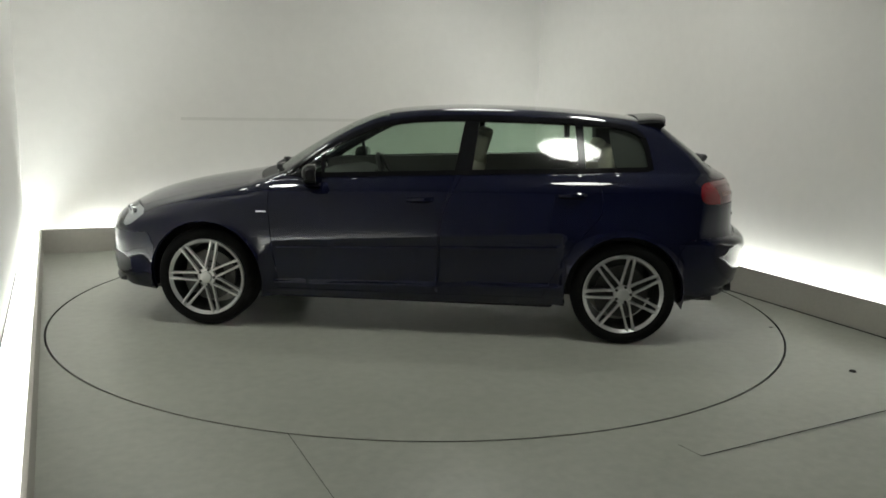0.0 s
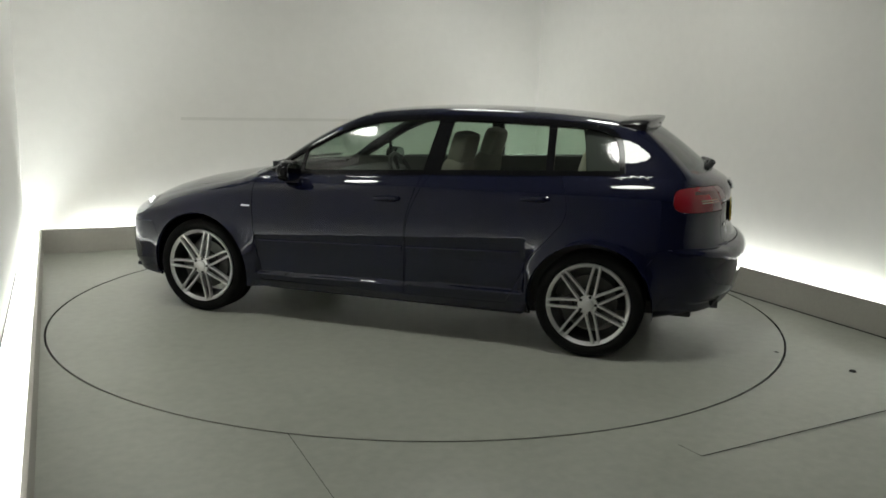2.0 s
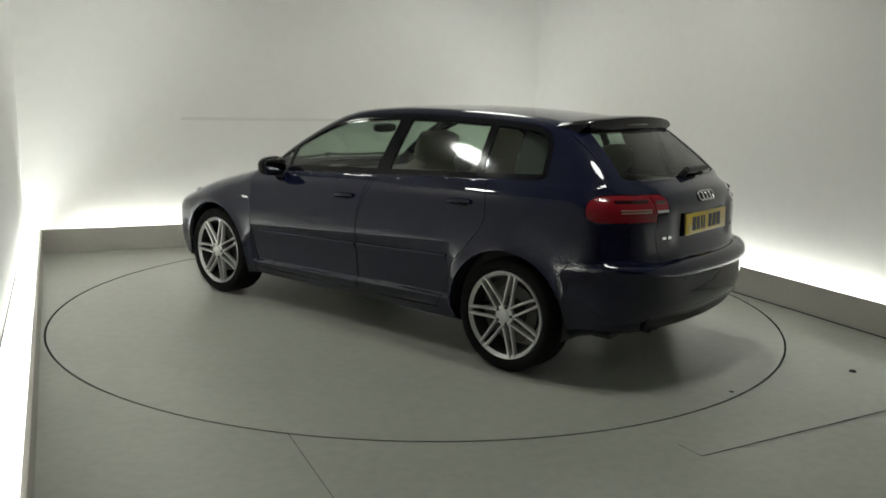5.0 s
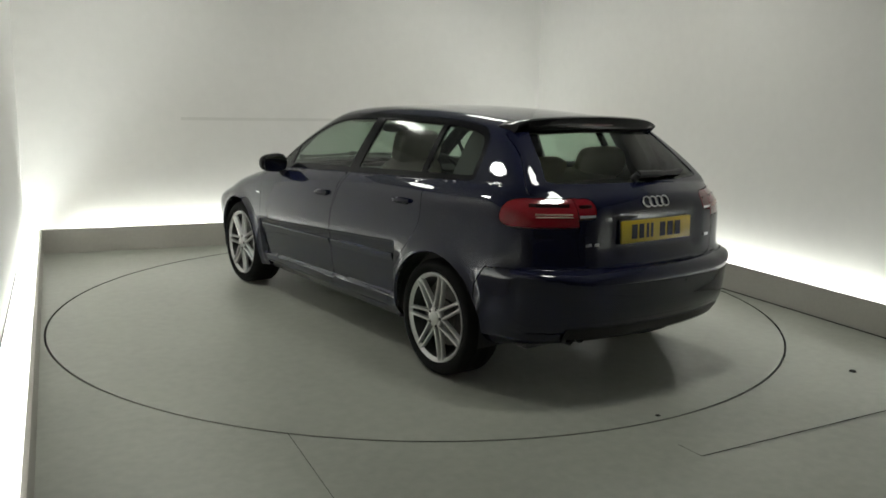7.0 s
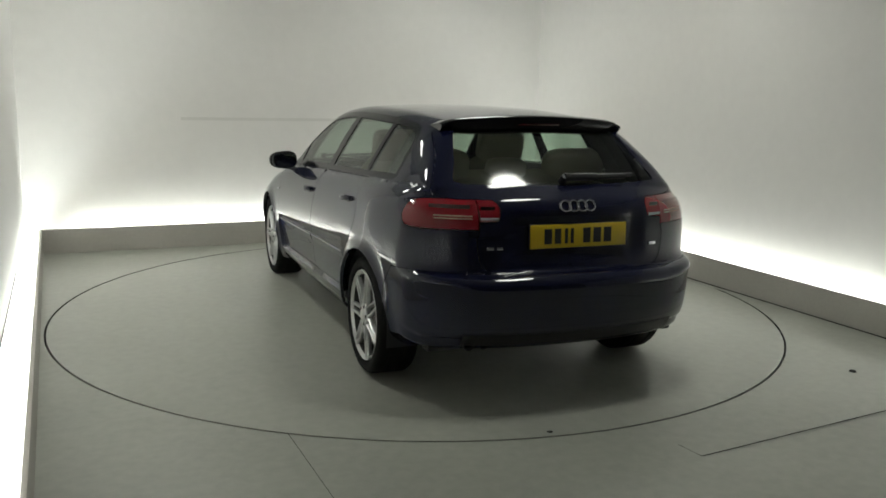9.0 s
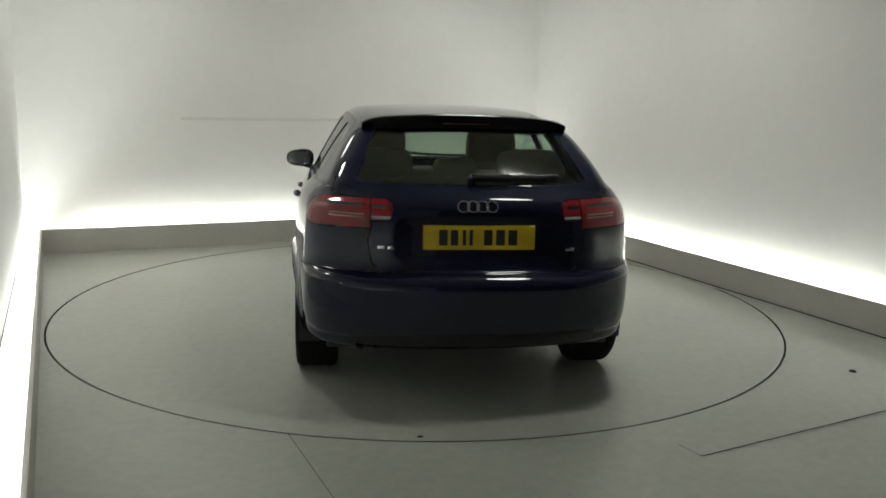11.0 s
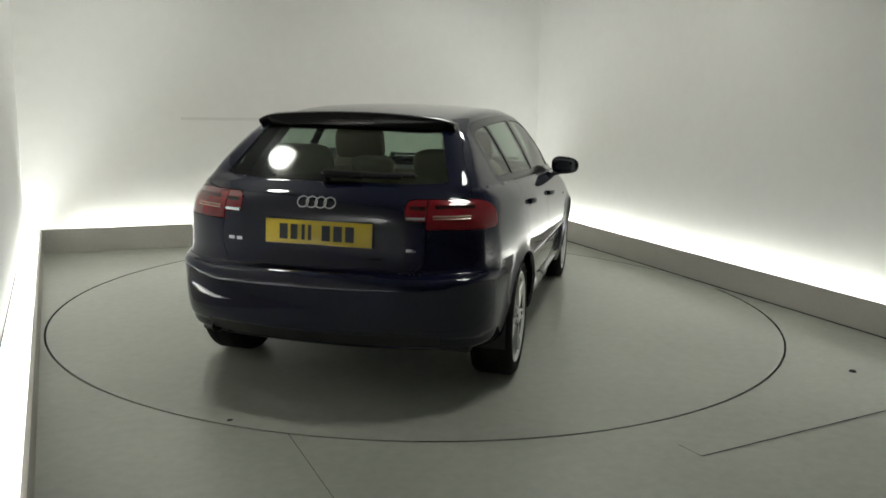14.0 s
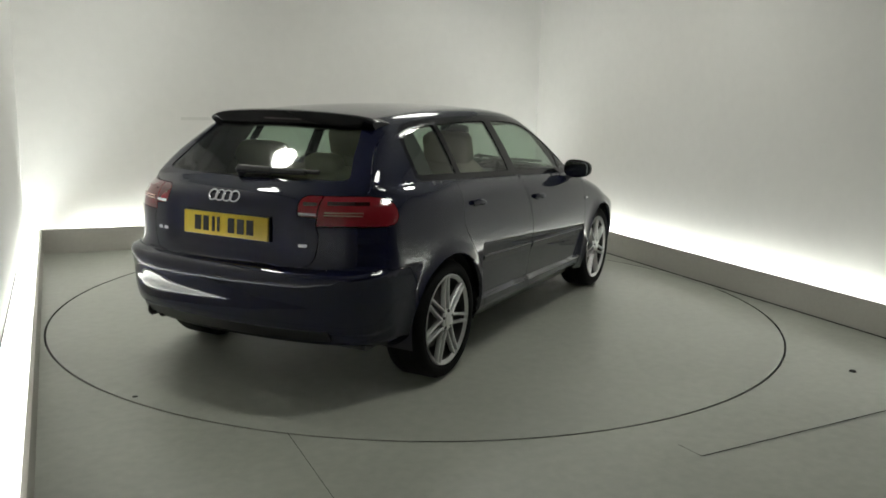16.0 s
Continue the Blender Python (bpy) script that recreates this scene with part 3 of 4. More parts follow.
def panel(name, faces, mat, parent, label=""):
    """One panel of the skin: drawn in a little at its edge and turned inwards there."""
    index, pts, polys = {}, [], []
    for f in faces:
        poly = []
        for v in f.verts:
            if v not in index:
                index[v] = len(pts)
                pts.append(v.co.copy())
            poly.append(index[v])
        polys.append(poly)
    count = {}
    for poly in polys:
        for i in range(len(poly)):
            a, b = poly[i - 1], poly[i]
            count.setdefault((min(a, b), max(a, b)), []).append((a, b))
    rim = [e[0] for e in count.values() if len(e) == 1]
    P = np.array([tuple(p) for p in pts])
    N = body_normal(P)
    # outward order of the faces
    a, b, c = P[polys[0][0]], P[polys[0][1]], P[polys[0][2]]
    flip = np.dot(np.cross(b - a, c - a), N[polys[0][0]]) < 0
    if flip:
        polys = [p[::-1] for p in polys]
        rim = [(b, a) for a, b in rim]
    gap = 0.0028 if name in SEAM_PARTS else 0.0008
    move = np.zeros_like(P)
    for a, b in rim:
        d = np.cross((N[a] + N[b]) / 2, P[b] - P[a])
        d /= max(np.linalg.norm(d), 1e-9)
        move[a] += d
        move[b] += d
    ln = np.linalg.norm(move, axis=1)
    P[ln > 0.2] += move[ln > 0.2] / ln[ln > 0.2][:, None] * gap
    if name in GLASS_PARTS:
        P = P - N * 0.004
    depth = 0.004 if name in GLASS_PARTS else 0.018
    verts, normals = list(map(tuple, P)), list(map(tuple, N))
    for a, b in rim:
        i = len(verts)
        d = np.cross((N[a] + N[b]) / 2, P[b] - P[a])
        d = tuple(-d / max(np.linalg.norm(d), 1e-9))
        for k, q in ((a, 0), (b, 0), (b, depth), (a, depth)):
            verts.append(tuple(P[k] - N[k] * q))
            normals.append(d)
        polys.append([i + 1, i, i + 3, i + 2])
    me = bpy.data.meshes.new(name)
    me.from_pydata(verts, [], polys)
    me.polygons.foreach_set("use_smooth", [True] * len(me.polygons))
    me.normals_split_custom_set_from_vertices(normals)
    me.materials.append(mat)
    ob = new(name, me)
    ob.parent = parent
    if label:
        ob["label"] = label
    return ob


M_PAINT = material("dark_blue_paint", (0.0026, 0.0039, 0.0220), 0.45, 0.0, vary=0.12, scale=400, coat=1.0, spec=0.05)
M_BLACK = material("black_plastic", (0.012, 0.012, 0.013), 0.45, vary=0.1, scale=60, bump=0.05, bump_scale=500)
M_GLOSSBLACK = material("gloss_black_trim", (0.006, 0.006, 0.007), 0.14, vary=0.0, spec=0.2)
M_GLASS = pane_glass("green_tinted_glass", (0.60, 0.70, 0.62), 0.08)
M_RED = material("red_lens", (0.21, 0.004, 0.011), 0.12, vary=0.1, scale=30, coat=1.0)
M_LENS = pane_glass("clear_lens_cover", (0.9, 0.92, 0.93))
M_CLEAR = material("clear_lens", (0.55, 0.56, 0.58), 0.12, 0.3, vary=0.1, scale=30, coat=1.0)
M_CHROME = material("chrome", (0.75, 0.75, 0.76), 0.12, 1.0, vary=0.0)
M_ALLOY = material("silver_alloy", (0.60, 0.60, 0.60), 0.32, 0.75, vary=0.03, scale=40)
M_BARREL = material("dark_alloy", (0.05, 0.05, 0.05), 0.5, 0.6, vary=0.1, scale=30)
M_RUBBER = material("tyre_rubber", (0.007, 0.007, 0.007), 0.8, vary=0.15, scale=30, bump=0.1, bump_scale=200, spec=0.15)
M_PLATE = material("yellow_plate", (0.62, 0.44, 0.02), 0.35, vary=0.05, scale=20, coat=0.3)
# rear seat cloth, its colour lightened to look lit
M_SEAT_LIT = material("grey_cloth", (0.70, 0.63, 0.51), 0.9, vary=0.1, scale=50, bump=0.2, bump_scale=600)
M_CABIN = material("dark_cabin_plastic", (0.045, 0.045, 0.042), 0.7, vary=0.1, scale=20)
M_STEEL = material("brake_steel", (0.09, 0.088, 0.085), 0.42, 1.0, vary=0.1, scale=30)

PANEL_LOOK = {
    "front_door": (M_PAINT, ""), "rear_door": (M_PAINT, ""), "bonnet": (M_PAINT, ""), "tailgate": (M_PAINT, ""),
    "rear_bumper": (M_PAINT, ""), "front_bumper": (M_PAINT, ""), "body_side": (M_PAINT, ""),
    "cowl": (M_BLACK, "black plastic cowl below the windscreen"), "window_surround": (M_GLOSSBLACK, "gloss black window frame"),
    "air_intake": (M_BLACK, "black air intake grille"), "grille": (M_BLACK, "black radiator grille"),
    "tail_light": (M_RED, "red tail light lens"), "gate_light": (M_RED, "red light lens on the tailgate"), "headlight": (M_LENS, "clear headlight lens"),
}


def build_car():
    car = tagged(new("car"), label="dark blue five-door hatchback with silver multi-spoke alloy wheels", category="car")
    bm = build_skin()
    groups = cut_panels(bm)
    for (name, s), faces in groups.items():
        mat, label = PANEL_LOOK.get(name, (M_GLASS, "green-tinted glass pane"))
        obj_name = {"body_side": "body"}.get(name, name)
        ob = panel(obj_name if name != "body_side" else "body", faces, mat, car, label)
        if name in GLASS_PARTS:
            ob.visible_shadow = False
    bm.free()
    return car




# ---------------------------------------------------------------- the car: wheels and loose-shaped parts
def lathe(profile, n=56, m=None):
    """Turns a profile of (radius, y) about the y axis."""
    bm = bmesh.new()
    rings = []
    for r, y in profile:
        rings.append([bm.verts.new((r * math.cos(2 * math.pi * i / n), y, r * math.sin(2 * math.pi * i / n))) for i in range(n)])
    for a, b in zip(rings, rings[1:]):
        for i in range(n):
            bm.faces.new((a[i], b[i], b[(i + 1) % n], a[(i + 1) % n]))
    if m is not None:
        bmesh.ops.transform(bm, matrix=m, verts=bm.verts[:])
    return bm


def cap(bm):
    """Closes the open ends."""
    bmesh.ops.holes_fill(bm, edges=[e for e in bm.edges if e.is_boundary], sides=0)
    return bm


def rod(bm, a, b, r, n=12, r2=None):
    a, b = Vector(a), Vector(b)
    res = bmesh.ops.create_cone(bm, cap_ends=True, segments=n, radius1=r, radius2=r if r2 is None else r2, depth=(b - a).length)
    q = (b - a).to_track_quat("Z", "Y").to_matrix().to_4x4()
    bmesh.ops.transform(bm, matrix=Matrix.Translation((a + b) / 2) @ q, verts=res["verts"])


def blob(cx, cy, cz, sx, sy, sz, power=3.0, n=20, taper=0.0):
    """A rounded block: a superellipsoid of the given half sizes; taper narrows its top."""
    bm = bmesh.new()
    bmesh.ops.create_uvsphere(bm, u_segments=n * 2, v_segments=n, radius=1.0)
    for v in bm.verts:
        d = sum(abs(a) ** power for a in v.co) ** (1 / power)
        c = v.co / d
        k = 1 - taper * (c.z + 1) / 2
        v.co = Vector((cx + c.x * sx * k, cy + c.y * sy * k, cz + c.z * sz))
    return bm


def spoke_mesh():
    """One twin spoke: two tapered bars that part towards the rim."""
    bm = bmesh.new()
    for s in (-1, 1):
        stations = [(0.045, 0.0235, -0.002, 0.0085), (0.10, 0.0230, -0.005, 0.0074), (0.17, 0.0205, -0.004, 0.0074), (RIM_R - 0.008, 0.0170, -0.001, 0.0100)]
        rings = []
        for r, off, y, w in stations:
            z = s * off
            rings.append([bm.verts.new((r, y + dy, z + dz)) for dz, dy in ((-w, -0.022), (-w, -0.004), (-w * 0.55, 0.002), (w * 0.55, 0.002), (w, -0.004), (w, -0.022))])
        for a, b in zip(rings, rings[1:]):
            for i in range(6):
                bm.faces.new((a[i], b[i], b[(i + 1) % 6], a[(i + 1) % 6]))
        bm.faces.new(rings[0])
        bm.faces.new(rings[-1][::-1])
    return bm


def build_wheels(car):
    R, T = RIM_R, TYRE_R
    meshes = {}
    turn = {(1, 1): 0, (-1, 1): 2, (1, -1): 8, (-1, -1): 16}
    for fx in (1, -1):
        for sy in (1, -1):
            spot = pose(fx * AXLE, sy * HUB_Y, T, 0, 0, 0 if sy > 0 else 180)
            if not meshes:
                barrel = lathe([(R - 0.022, -0.010), (R - 0.010, -0.002), (R - 0.004, 0.004), (R, 0.002), (R + 0.001, -0.010), (R - 0.006, -0.03), (R - 0.03, -0.06), (R - 0.035, -0.19), (R - 0.04, -0.19),
                                (R - 0.036, -0.06), (R - 0.022, -0.010)])
                for f in barrel.faces:
                    f.material_index = 1 if f.calc_center_median().y < -0.012 else 0
                meshes["wheel"] = mesh_of("wheel", barrel, [M_ALLOY, M_BARREL], True)
                tyre = lathe([(R - 0.004, -0.014), (R + 0.008, 0.004), (R + 0.026, 0.010), (T - 0.020, 0.006), (T - 0.007, -0.006), (T, -0.022), (T, -0.055), (T - 0.004, -0.058), (T - 0.004, -0.064), (T, -0.067),
                              (T, -0.135), (T - 0.004, -0.138), (T - 0.004, -0.144), (T, -0.147), (T, -0.185), (T - 0.012, -0.205), (T - 0.04, -0.212), (R - 0.01, -0.195)], 72)
                meshes["tyre"] = mesh_of("tyre", tyre, M_RUBBER, True)
                meshes["spoke"] = mesh_of("spoke", spoke_mesh(), M_ALLOY, True)
                hub = cap(lathe([(0.052, -0.03), (0.058, -0.008), (0.054, 0.001), (0.038, 0.002), (0.034, 0.006), (0.030, 0.009), (0.001, 0.010)], 40))
                meshes["hub_cap"] = mesh_of("hub_cap", hub, M_ALLOY, True)
                disc = cap(lathe([(0.001, -0.070), (0.085, -0.070), (0.090, -0.080), (0.160, -0.080), (0.160, -0.105), (0.001, -0.105)], 48))
                meshes["brake_disc"] = mesh_of("brake_disc", disc, M_STEEL, True)
                bolt = bmesh.new()
                rod(bolt, (0.047, -0.006, 0), (0.047, 0.004, 0), 0.009, 8)
                meshes["wheel_bolt"] = mesh_of("wheel_bolt", bolt, M_BLACK, True)
                cal = bmesh.new()
                add_box(cal, 0.09, 0.17, -0.12, -0.055, -0.075, 0.075, 0.01)
                meshes["brake_caliper"] = mesh_of("brake_caliper", cal, M_STEEL, True)
            wheel = new("wheel", meshes["wheel"])
            wheel["label"] = "silver twin-spoke alloy wheel with low black tyre"
            wheel.parent, wheel.matrix_basis = car, spot

            def sub(name, m=None, label=""):
                ob = new(name, meshes[name])
                ob.parent = wheel
                if m is not None:
                    ob.matrix_basis = m
                if label:
                    ob["label"] = label
            sub("tyre", label="black low-profile rubber tyre")
            sub("hub_cap")
            sub("brake_disc", label="grey steel brake disc")
            sub("brake_caliper", pose(0, 0, 0, 0, 20, 0), "grey steel brake caliper")
            a0 = turn[(fx, sy)]
            for i in range(7):
                sub("spoke", pose(0, 0, 0, 0, a0 + i * 360 / 7, 0))
            for i in range(5):
                sub("wheel_bolt", pose(0, 0, 0, 0, a0 + 36 + i * 72, 0))
            # dark liner of the arch
            liner = bmesh.new()
            n, r = 26, ARCH_R + 0.004
            angles = [radians(-13 + 206 * i / n) for i in range(n + 1)]
            a = [liner.verts.new((fx * AXLE + r * math.cos(t), sy * 0.84, 0.312 + r * math.sin(t))) for t in angles]
            b = [liner.verts.new((fx * AXLE + r * math.cos(t), sy * 0.50, 0.312 + r * math.sin(t))) for t in angles]
            for i in range(n):
                liner.faces.new((a[i], a[i + 1], b[i + 1], b[i]))
            liner.faces.new(b)
            part("wheel_arch_liner", liner, M_BLACK, car, "black plastic wheel arch liner")


def on_skin(x, z, side=1, lift=0.0):
    """The body's outer point at x, z, and its normal."""
    lo, hi = 0.3, 1.1
    for _ in range(24):
        mid = (lo + hi) / 2
        if body_field(np.array([[x, mid, z]]))[0] > 0:
            hi = mid
        else:
            lo = mid
    n = body_normal(np.array([[x, lo, z]]))[0]
    return Vector((x + n[0] * lift, side * (lo + n[1] * lift), z + n[2] * lift)), Vector((n[0], side * n[1], n[2]))


def on_back(y, z, lift=0.0):
    lo, hi = -2.3, -1.2
    for _ in range(24):
        mid = (lo + hi) / 2
        if body_field(np.array([[mid, y, z]]))[0] > 0:
            lo = mid
        else:
            hi = mid
    n = body_normal(np.array([[hi, y, z]]))[0]
    return Vector((hi + n[0] * lift, y + n[1] * lift, z + n[2] * lift)), Vector(n)


def loft(rings, closed=True, caps=True):
    """A skin over equal rings of points."""
    bm = bmesh.new()
    vs = [[bm.verts.new(p) for p in r] for r in rings]
    n = len(vs[0])
    for a, b in zip(vs, vs[1:]):
        for i in range(n if closed else n - 1):
            bm.faces.new((a[i], b[i], b[(i + 1) % n], a[(i + 1) % n]))
    if caps:
        bm.faces.new(vs[0])
        bm.faces.new(vs[-1][::-1])
    return bm


def build_trim(car):
    # door handles, each over a black patch painting the shade of its recess
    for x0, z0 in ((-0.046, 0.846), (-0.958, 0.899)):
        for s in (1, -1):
            rings = []
            for i in range(13):
                k = i / 12
                x = x0 + 0.083 - 0.166 * k
                p, n = on_skin(x, z0 - 0.004 * math.cos(math.pi * k), s)
                out = 0.002 + 0.034 * math.sin(math.pi * min(max(k, 0.02), 0.98)) ** 0.35
                h = 0.013 + 0.004 * math.sin(math.pi * k)
                q = p + n * out
                up = Vector((0, 0, 1))
                rings.append([q + up * h - n * 0.010, q + up * h * 0.5 + n * 0.002, q - up * h * 0.5 + n * 0.002, q - up * h - n * 0.010, q - n * 0.014])
            handle = part("door_handle", loft(rings), M_PAINT, car, "dark blue pull handle")
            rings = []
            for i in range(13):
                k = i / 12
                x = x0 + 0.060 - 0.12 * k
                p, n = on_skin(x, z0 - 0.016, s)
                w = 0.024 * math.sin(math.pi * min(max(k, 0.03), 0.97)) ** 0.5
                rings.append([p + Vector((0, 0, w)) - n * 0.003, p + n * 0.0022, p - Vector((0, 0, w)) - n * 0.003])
            part("handle_shade", loft(rings, closed=False, caps=False), M_GLOSSBLACK, car, "dark cup behind the handle")
    # mouldings along the doors
    for s in (1, -1):
        for x0, x1 in ((0.835, -0.150), (-0.178, -0.880)):
            rings = []
            for i in range(17):
                x = x0 + (x1 - x0) * i / 16
                k = (0.86 - x) / 1.77
                low = 0.532 + 0.062 * k
                p, n = on_skin(x, low, s)
                q, _ = on_skin(x, low - 0.046, s)
                rings.append([p - n * 0.003, p + n * 0.006 - Vector((0, 0, 0.002)), p + n * 0.0085 - Vector((0, 0, 0.009)), q + n * 0.003 + Vector((0, 0, 0.006)), q + n * 0.001, q - n * 0.004])
            part("side_moulding", loft(rings), M_PAINT, car, "dark blue side moulding")
    # mirrors
    for s in (1, -1):
        house = blob(0, 0, 0, 0.060, 0.100, 0.068, 2.8, 16)
        for v in house.verts:
            k = (v.co.y + 0.1) / 0.2
            v.co.z *= 1.04 - 0.22 * k
            v.co.x += -0.02 * k + 0.02
            if v.co.x < -0.03:
                v.co.x = -0.03
            v.co.y *= s
        body = part("door_mirror", house, M_GLOSSBLACK, car, "dark glossy door mirror housing", m=pose(0.595, s * 0.895, 0.980))
        gl = blob(-0.032, 0, 0, 0.003, 0.086, 0.052, 4, 12)
        part("mirror_glass", gl, M_MIRROR, body, "dark tinted mirror glass")
        arm = loft([[(0.02 + a * 0.045, s * y, z + b * 0.016) for a, b in ((-1, -1), (1, -1), (1, 1), (-1, 1))] for y, z in ((-0.135, -0.075), (-0.08, -0.065), (-0.02, -0.045))])
        part("mirror_arm", arm, M_BLACK, body, "black mirror arm")
    # spoiler over the rear window; black stands in for dark reflections in body paint
    rings = []
    for i in range(29):
        y = -0.525 + 1.05 * i / 28
        e = 1 - abs(y / 0.525) ** 6 * 0.6
        bx, bz = 0.19 * y * y, -0.10 * y * y - 0.020 * abs(y / 0.525) ** 14
        rings.append([(-1.390 + bx * 0.6, y, 1.368 + bz), (-1.48 + bx * 0.8, y, 1.378 + bz), (-1.552 + bx, y, 1.380 + bz), (-1.576 + bx, y, 1.374 + bz), (-1.578 + bx, y, 1.364 + bz),
                      (-1.552 + bx, y, 1.368 - 0.070 * e + bz), (-1.530 + bx, y, 1.368 - 0.080 * e + bz), (-1.42 + bx * 0.6, y, 1.330 + bz)])
    part("spoiler", loft(rings), M_GLOSSBLACK, car, "glossy black roof spoiler")
    brake = bmesh.new()
    add_box(brake, -1.569, -1.555, -0.12, 0.12, 1.328, 1.336, 0.002)
    part("high_brake_light", brake, M_DEEPRED, car, "thin dark red brake light")
    # rear wiper
    p, n = on_back(0.02, 1.074)
    wiper = bmesh.new()
    rod(wiper, p - n * 0.01, p + n * 0.034, 0.022, 16, 0.016)
    q, n2 = on_back(-0.35, 1.078)
    pts = [p + n * 0.028, (p + q) / 2 + n * 0.026 + Vector((0, 0, -0.004)), q + n * 0.018]
    for a, b, r in ((pts[0], pts[1], 0.020), (pts[1], pts[2], 0.014)):
        rod(wiper, a, b, r, 8)
    arm = part("rear_wiper", wiper, M_BLACK, car, "black rear wiper arm")
    blade = bmesh.new()
    for i in range(8):
        a, na = on_back(-0.05 - 0.045 * i, 1.088, 0.010)
        b, nb = on_back(-0.05 - 0.045 * (i + 1), 1.088, 0.010)
        rod(blade, a, b, 0.011, 6)
    part("wiper_blade", blade, M_BLACK, arm, "black rubber blade")
    # number plate: yellow, with dark bars in place of its characters
    pm = pose(-2.018, 0, 0.829, 0, 3.0, 0)
    plate = part("number_plate", box(-0.006, 0.004, -0.262, 0.262, -0.056, 0.056, 0.003), M_PLATE, car, "yellow number plate with dark bars", m=pm)
    for y, w in ((0.170, 0.040), (0.118, 0.034), (0.072, 0.016), (0.040, 0.016), (-0.040, 0.040), (-0.098, 0.042), (-0.156, 0.042)):
        part("plate_bar", box(-0.0085, -0.0062, y - w / 2, y + w / 2, -0.036, 0.036), M_BLACK, plate)
    part("plate_rim", box(0.002, 0.010, -0.267, 0.267, -0.060, 0.060, 0.003), M_BLACK, plate, "black plate holder")
    # four linked rings
    for i in range(4):
        y = 0.076 - 0.044 * i
        p, n = on_back(y, 0.970, 0.004)
        bm = bmesh.new()
        ring, tube, k = 0.0270, 0.0046, 28
        vs = [[bm.verts.new((tube * 0.8 * math.sin(b), (ring + tube * math.cos(b)) * math.cos(a), (ring + tube * math.cos(b)) * math.sin(a)))
               for b in [2 * math.pi * j / 8 for j in range(8)]] for a in [2 * math.pi * j / k for j in range(k)]]
        for a in range(k):
            for b in range(8):
                bm.faces.new((vs[a][b], vs[(a + 1) % k][b], vs[(a + 1) % k][(b + 1) % 8], vs[a][(b + 1) % 8]))
        part("badge_ring", bm, M_CHROME, car, "chrome ring of the badge", m=Matrix.Translation(p) @ n.to_track_quat("X", "Z").to_matrix().to_4x4())
    # small chrome lettering, too fine to read: bars
    for y, z, w in ((0.452, 0.778, 0.034), (0.408, 0.778, 0.030), (-0.440, 0.768, 0.046)):
        p, n = on_back(y, z, 0.002)
        part("badge_bar", box(-0.002, 0.003, -w / 2, w / 2, -0.008, 0.008, 0.001), M_CHROME, car, "small chrome badge", m=Matrix.Translation(p) @ n.to_track_quat("X", "Z").to_matrix().to_4x4())
    for s in (1, -1):
        p, n = on_skin(0.93, 0.742, s, 0.002)
        part("wing_badge", box(-0.032, 0.032, -0.003, 0.003, -0.006, 0.006, 0.001), M_CHROME, car, "small chrome badge on the wing", m=Matrix.Translation(p) @ pose(0, 0, 0, 0, 0, 1 if s < 0 else -1))
    # lights: bands inside the lenses
    for s in (1, -1):
        for y0, y1, z, h, mat, label in ((0.412, 0.496, 0.914, 0.007, M_CLEAR, "clear reversing light strip"), (0.530, 0.690, 0.926, 0.0035, M_AMBER, "pale reflector strip"),
                                         (0.530, 0.690, 0.914, 0.0030, M_AMBER, "pale reflector strip"), (0.535, 0.700, 0.962, 0.014, M_DEEPRED, "dark red lens band"),
                                         (0.425, 0.490, 0.958, 0.012, M_DEEPRED, "dark red lens band")):
            rings = []
            for i in range(13):
                y = y0 + (y1 - y0) * i / 12
                p, n = on_back(y, z, 0.001)
                rings.append([(q.x, q.y * s, q.z) for q in (p + Vector((0, 0, h)), p + n * 0.0025, p - Vector((0, 0, h)))])
            part("light_strip", loft(rings, closed=False, caps=False), mat, car, label)
    # reflectors in the rear bumper and its lower lip
    rings = []
    for i in range(25):
        y = -0.58 + 1.16 * i / 24
        p, n = on_back(y, 0.375)
        q, _ = on_back(y, 0.315)
        rings.append([p + n * 0.001 + Vector((0, 0, 0.004)), p + n * 0.005, q + n * 0.003, q - n * 0.05])
    part("bumper_lip", loft(rings, closed=False, caps=False), M_BLACK, car, "black lower lip of the bumper")
    for y in (0.470, 0.545):
        pipe = lathe([(0.026, -0.16), (0.028, 0.0), (0.026, 0.002), (0.024, -0.004), (0.023, -0.12)], 24)
        part("exhaust_pipe", pipe, M_BARREL, car, "sooty dark exhaust tailpipe", m=pose(-1.990, y, 0.322, 0, 0, 90))
    # headlights behind their lenses
    def on_front(y, z, back):
        lo, hi = 1.2, 2.4
        for _ in range(22):
            mid = (lo + hi) / 2
            if body_field(np.array([[mid, y, z]]))[0] > 0:
                hi = mid
            else:
                lo = mid
        return lo - back
    for s in (1, -1):
        rings = []
        for i in range(15):
            y = 0.34 + 0.40 * i / 14
            rings.append([(on_front(y, z, 0.055), s * y, z) for z in (0.590, 0.615, 0.65, 0.685, 0.715, 0.735)])
        part("headlight_housing", loft(rings, closed=False, caps=False), M_REFLECTOR, car, "silver headlight reflector")
        for y, r in ((0.600, 0.040), (0.490, 0.040)):
            part("headlight_bowl", cap(lathe([(0.001, -0.03), (r * 0.55, -0.02), (r * 0.9, 0.008), (r, 0.016), (r * 1.08, 0.012), (r * 1.05, -0.01)], 24)), M_CHROME, car, "chrome headlight bowl",
                 m=pose(on_front(y, 0.664, 0.05), s * y, 0.664, 0, 0, -55 if s > 0 else -125))
    # splitter under the front bumper
    rings = []
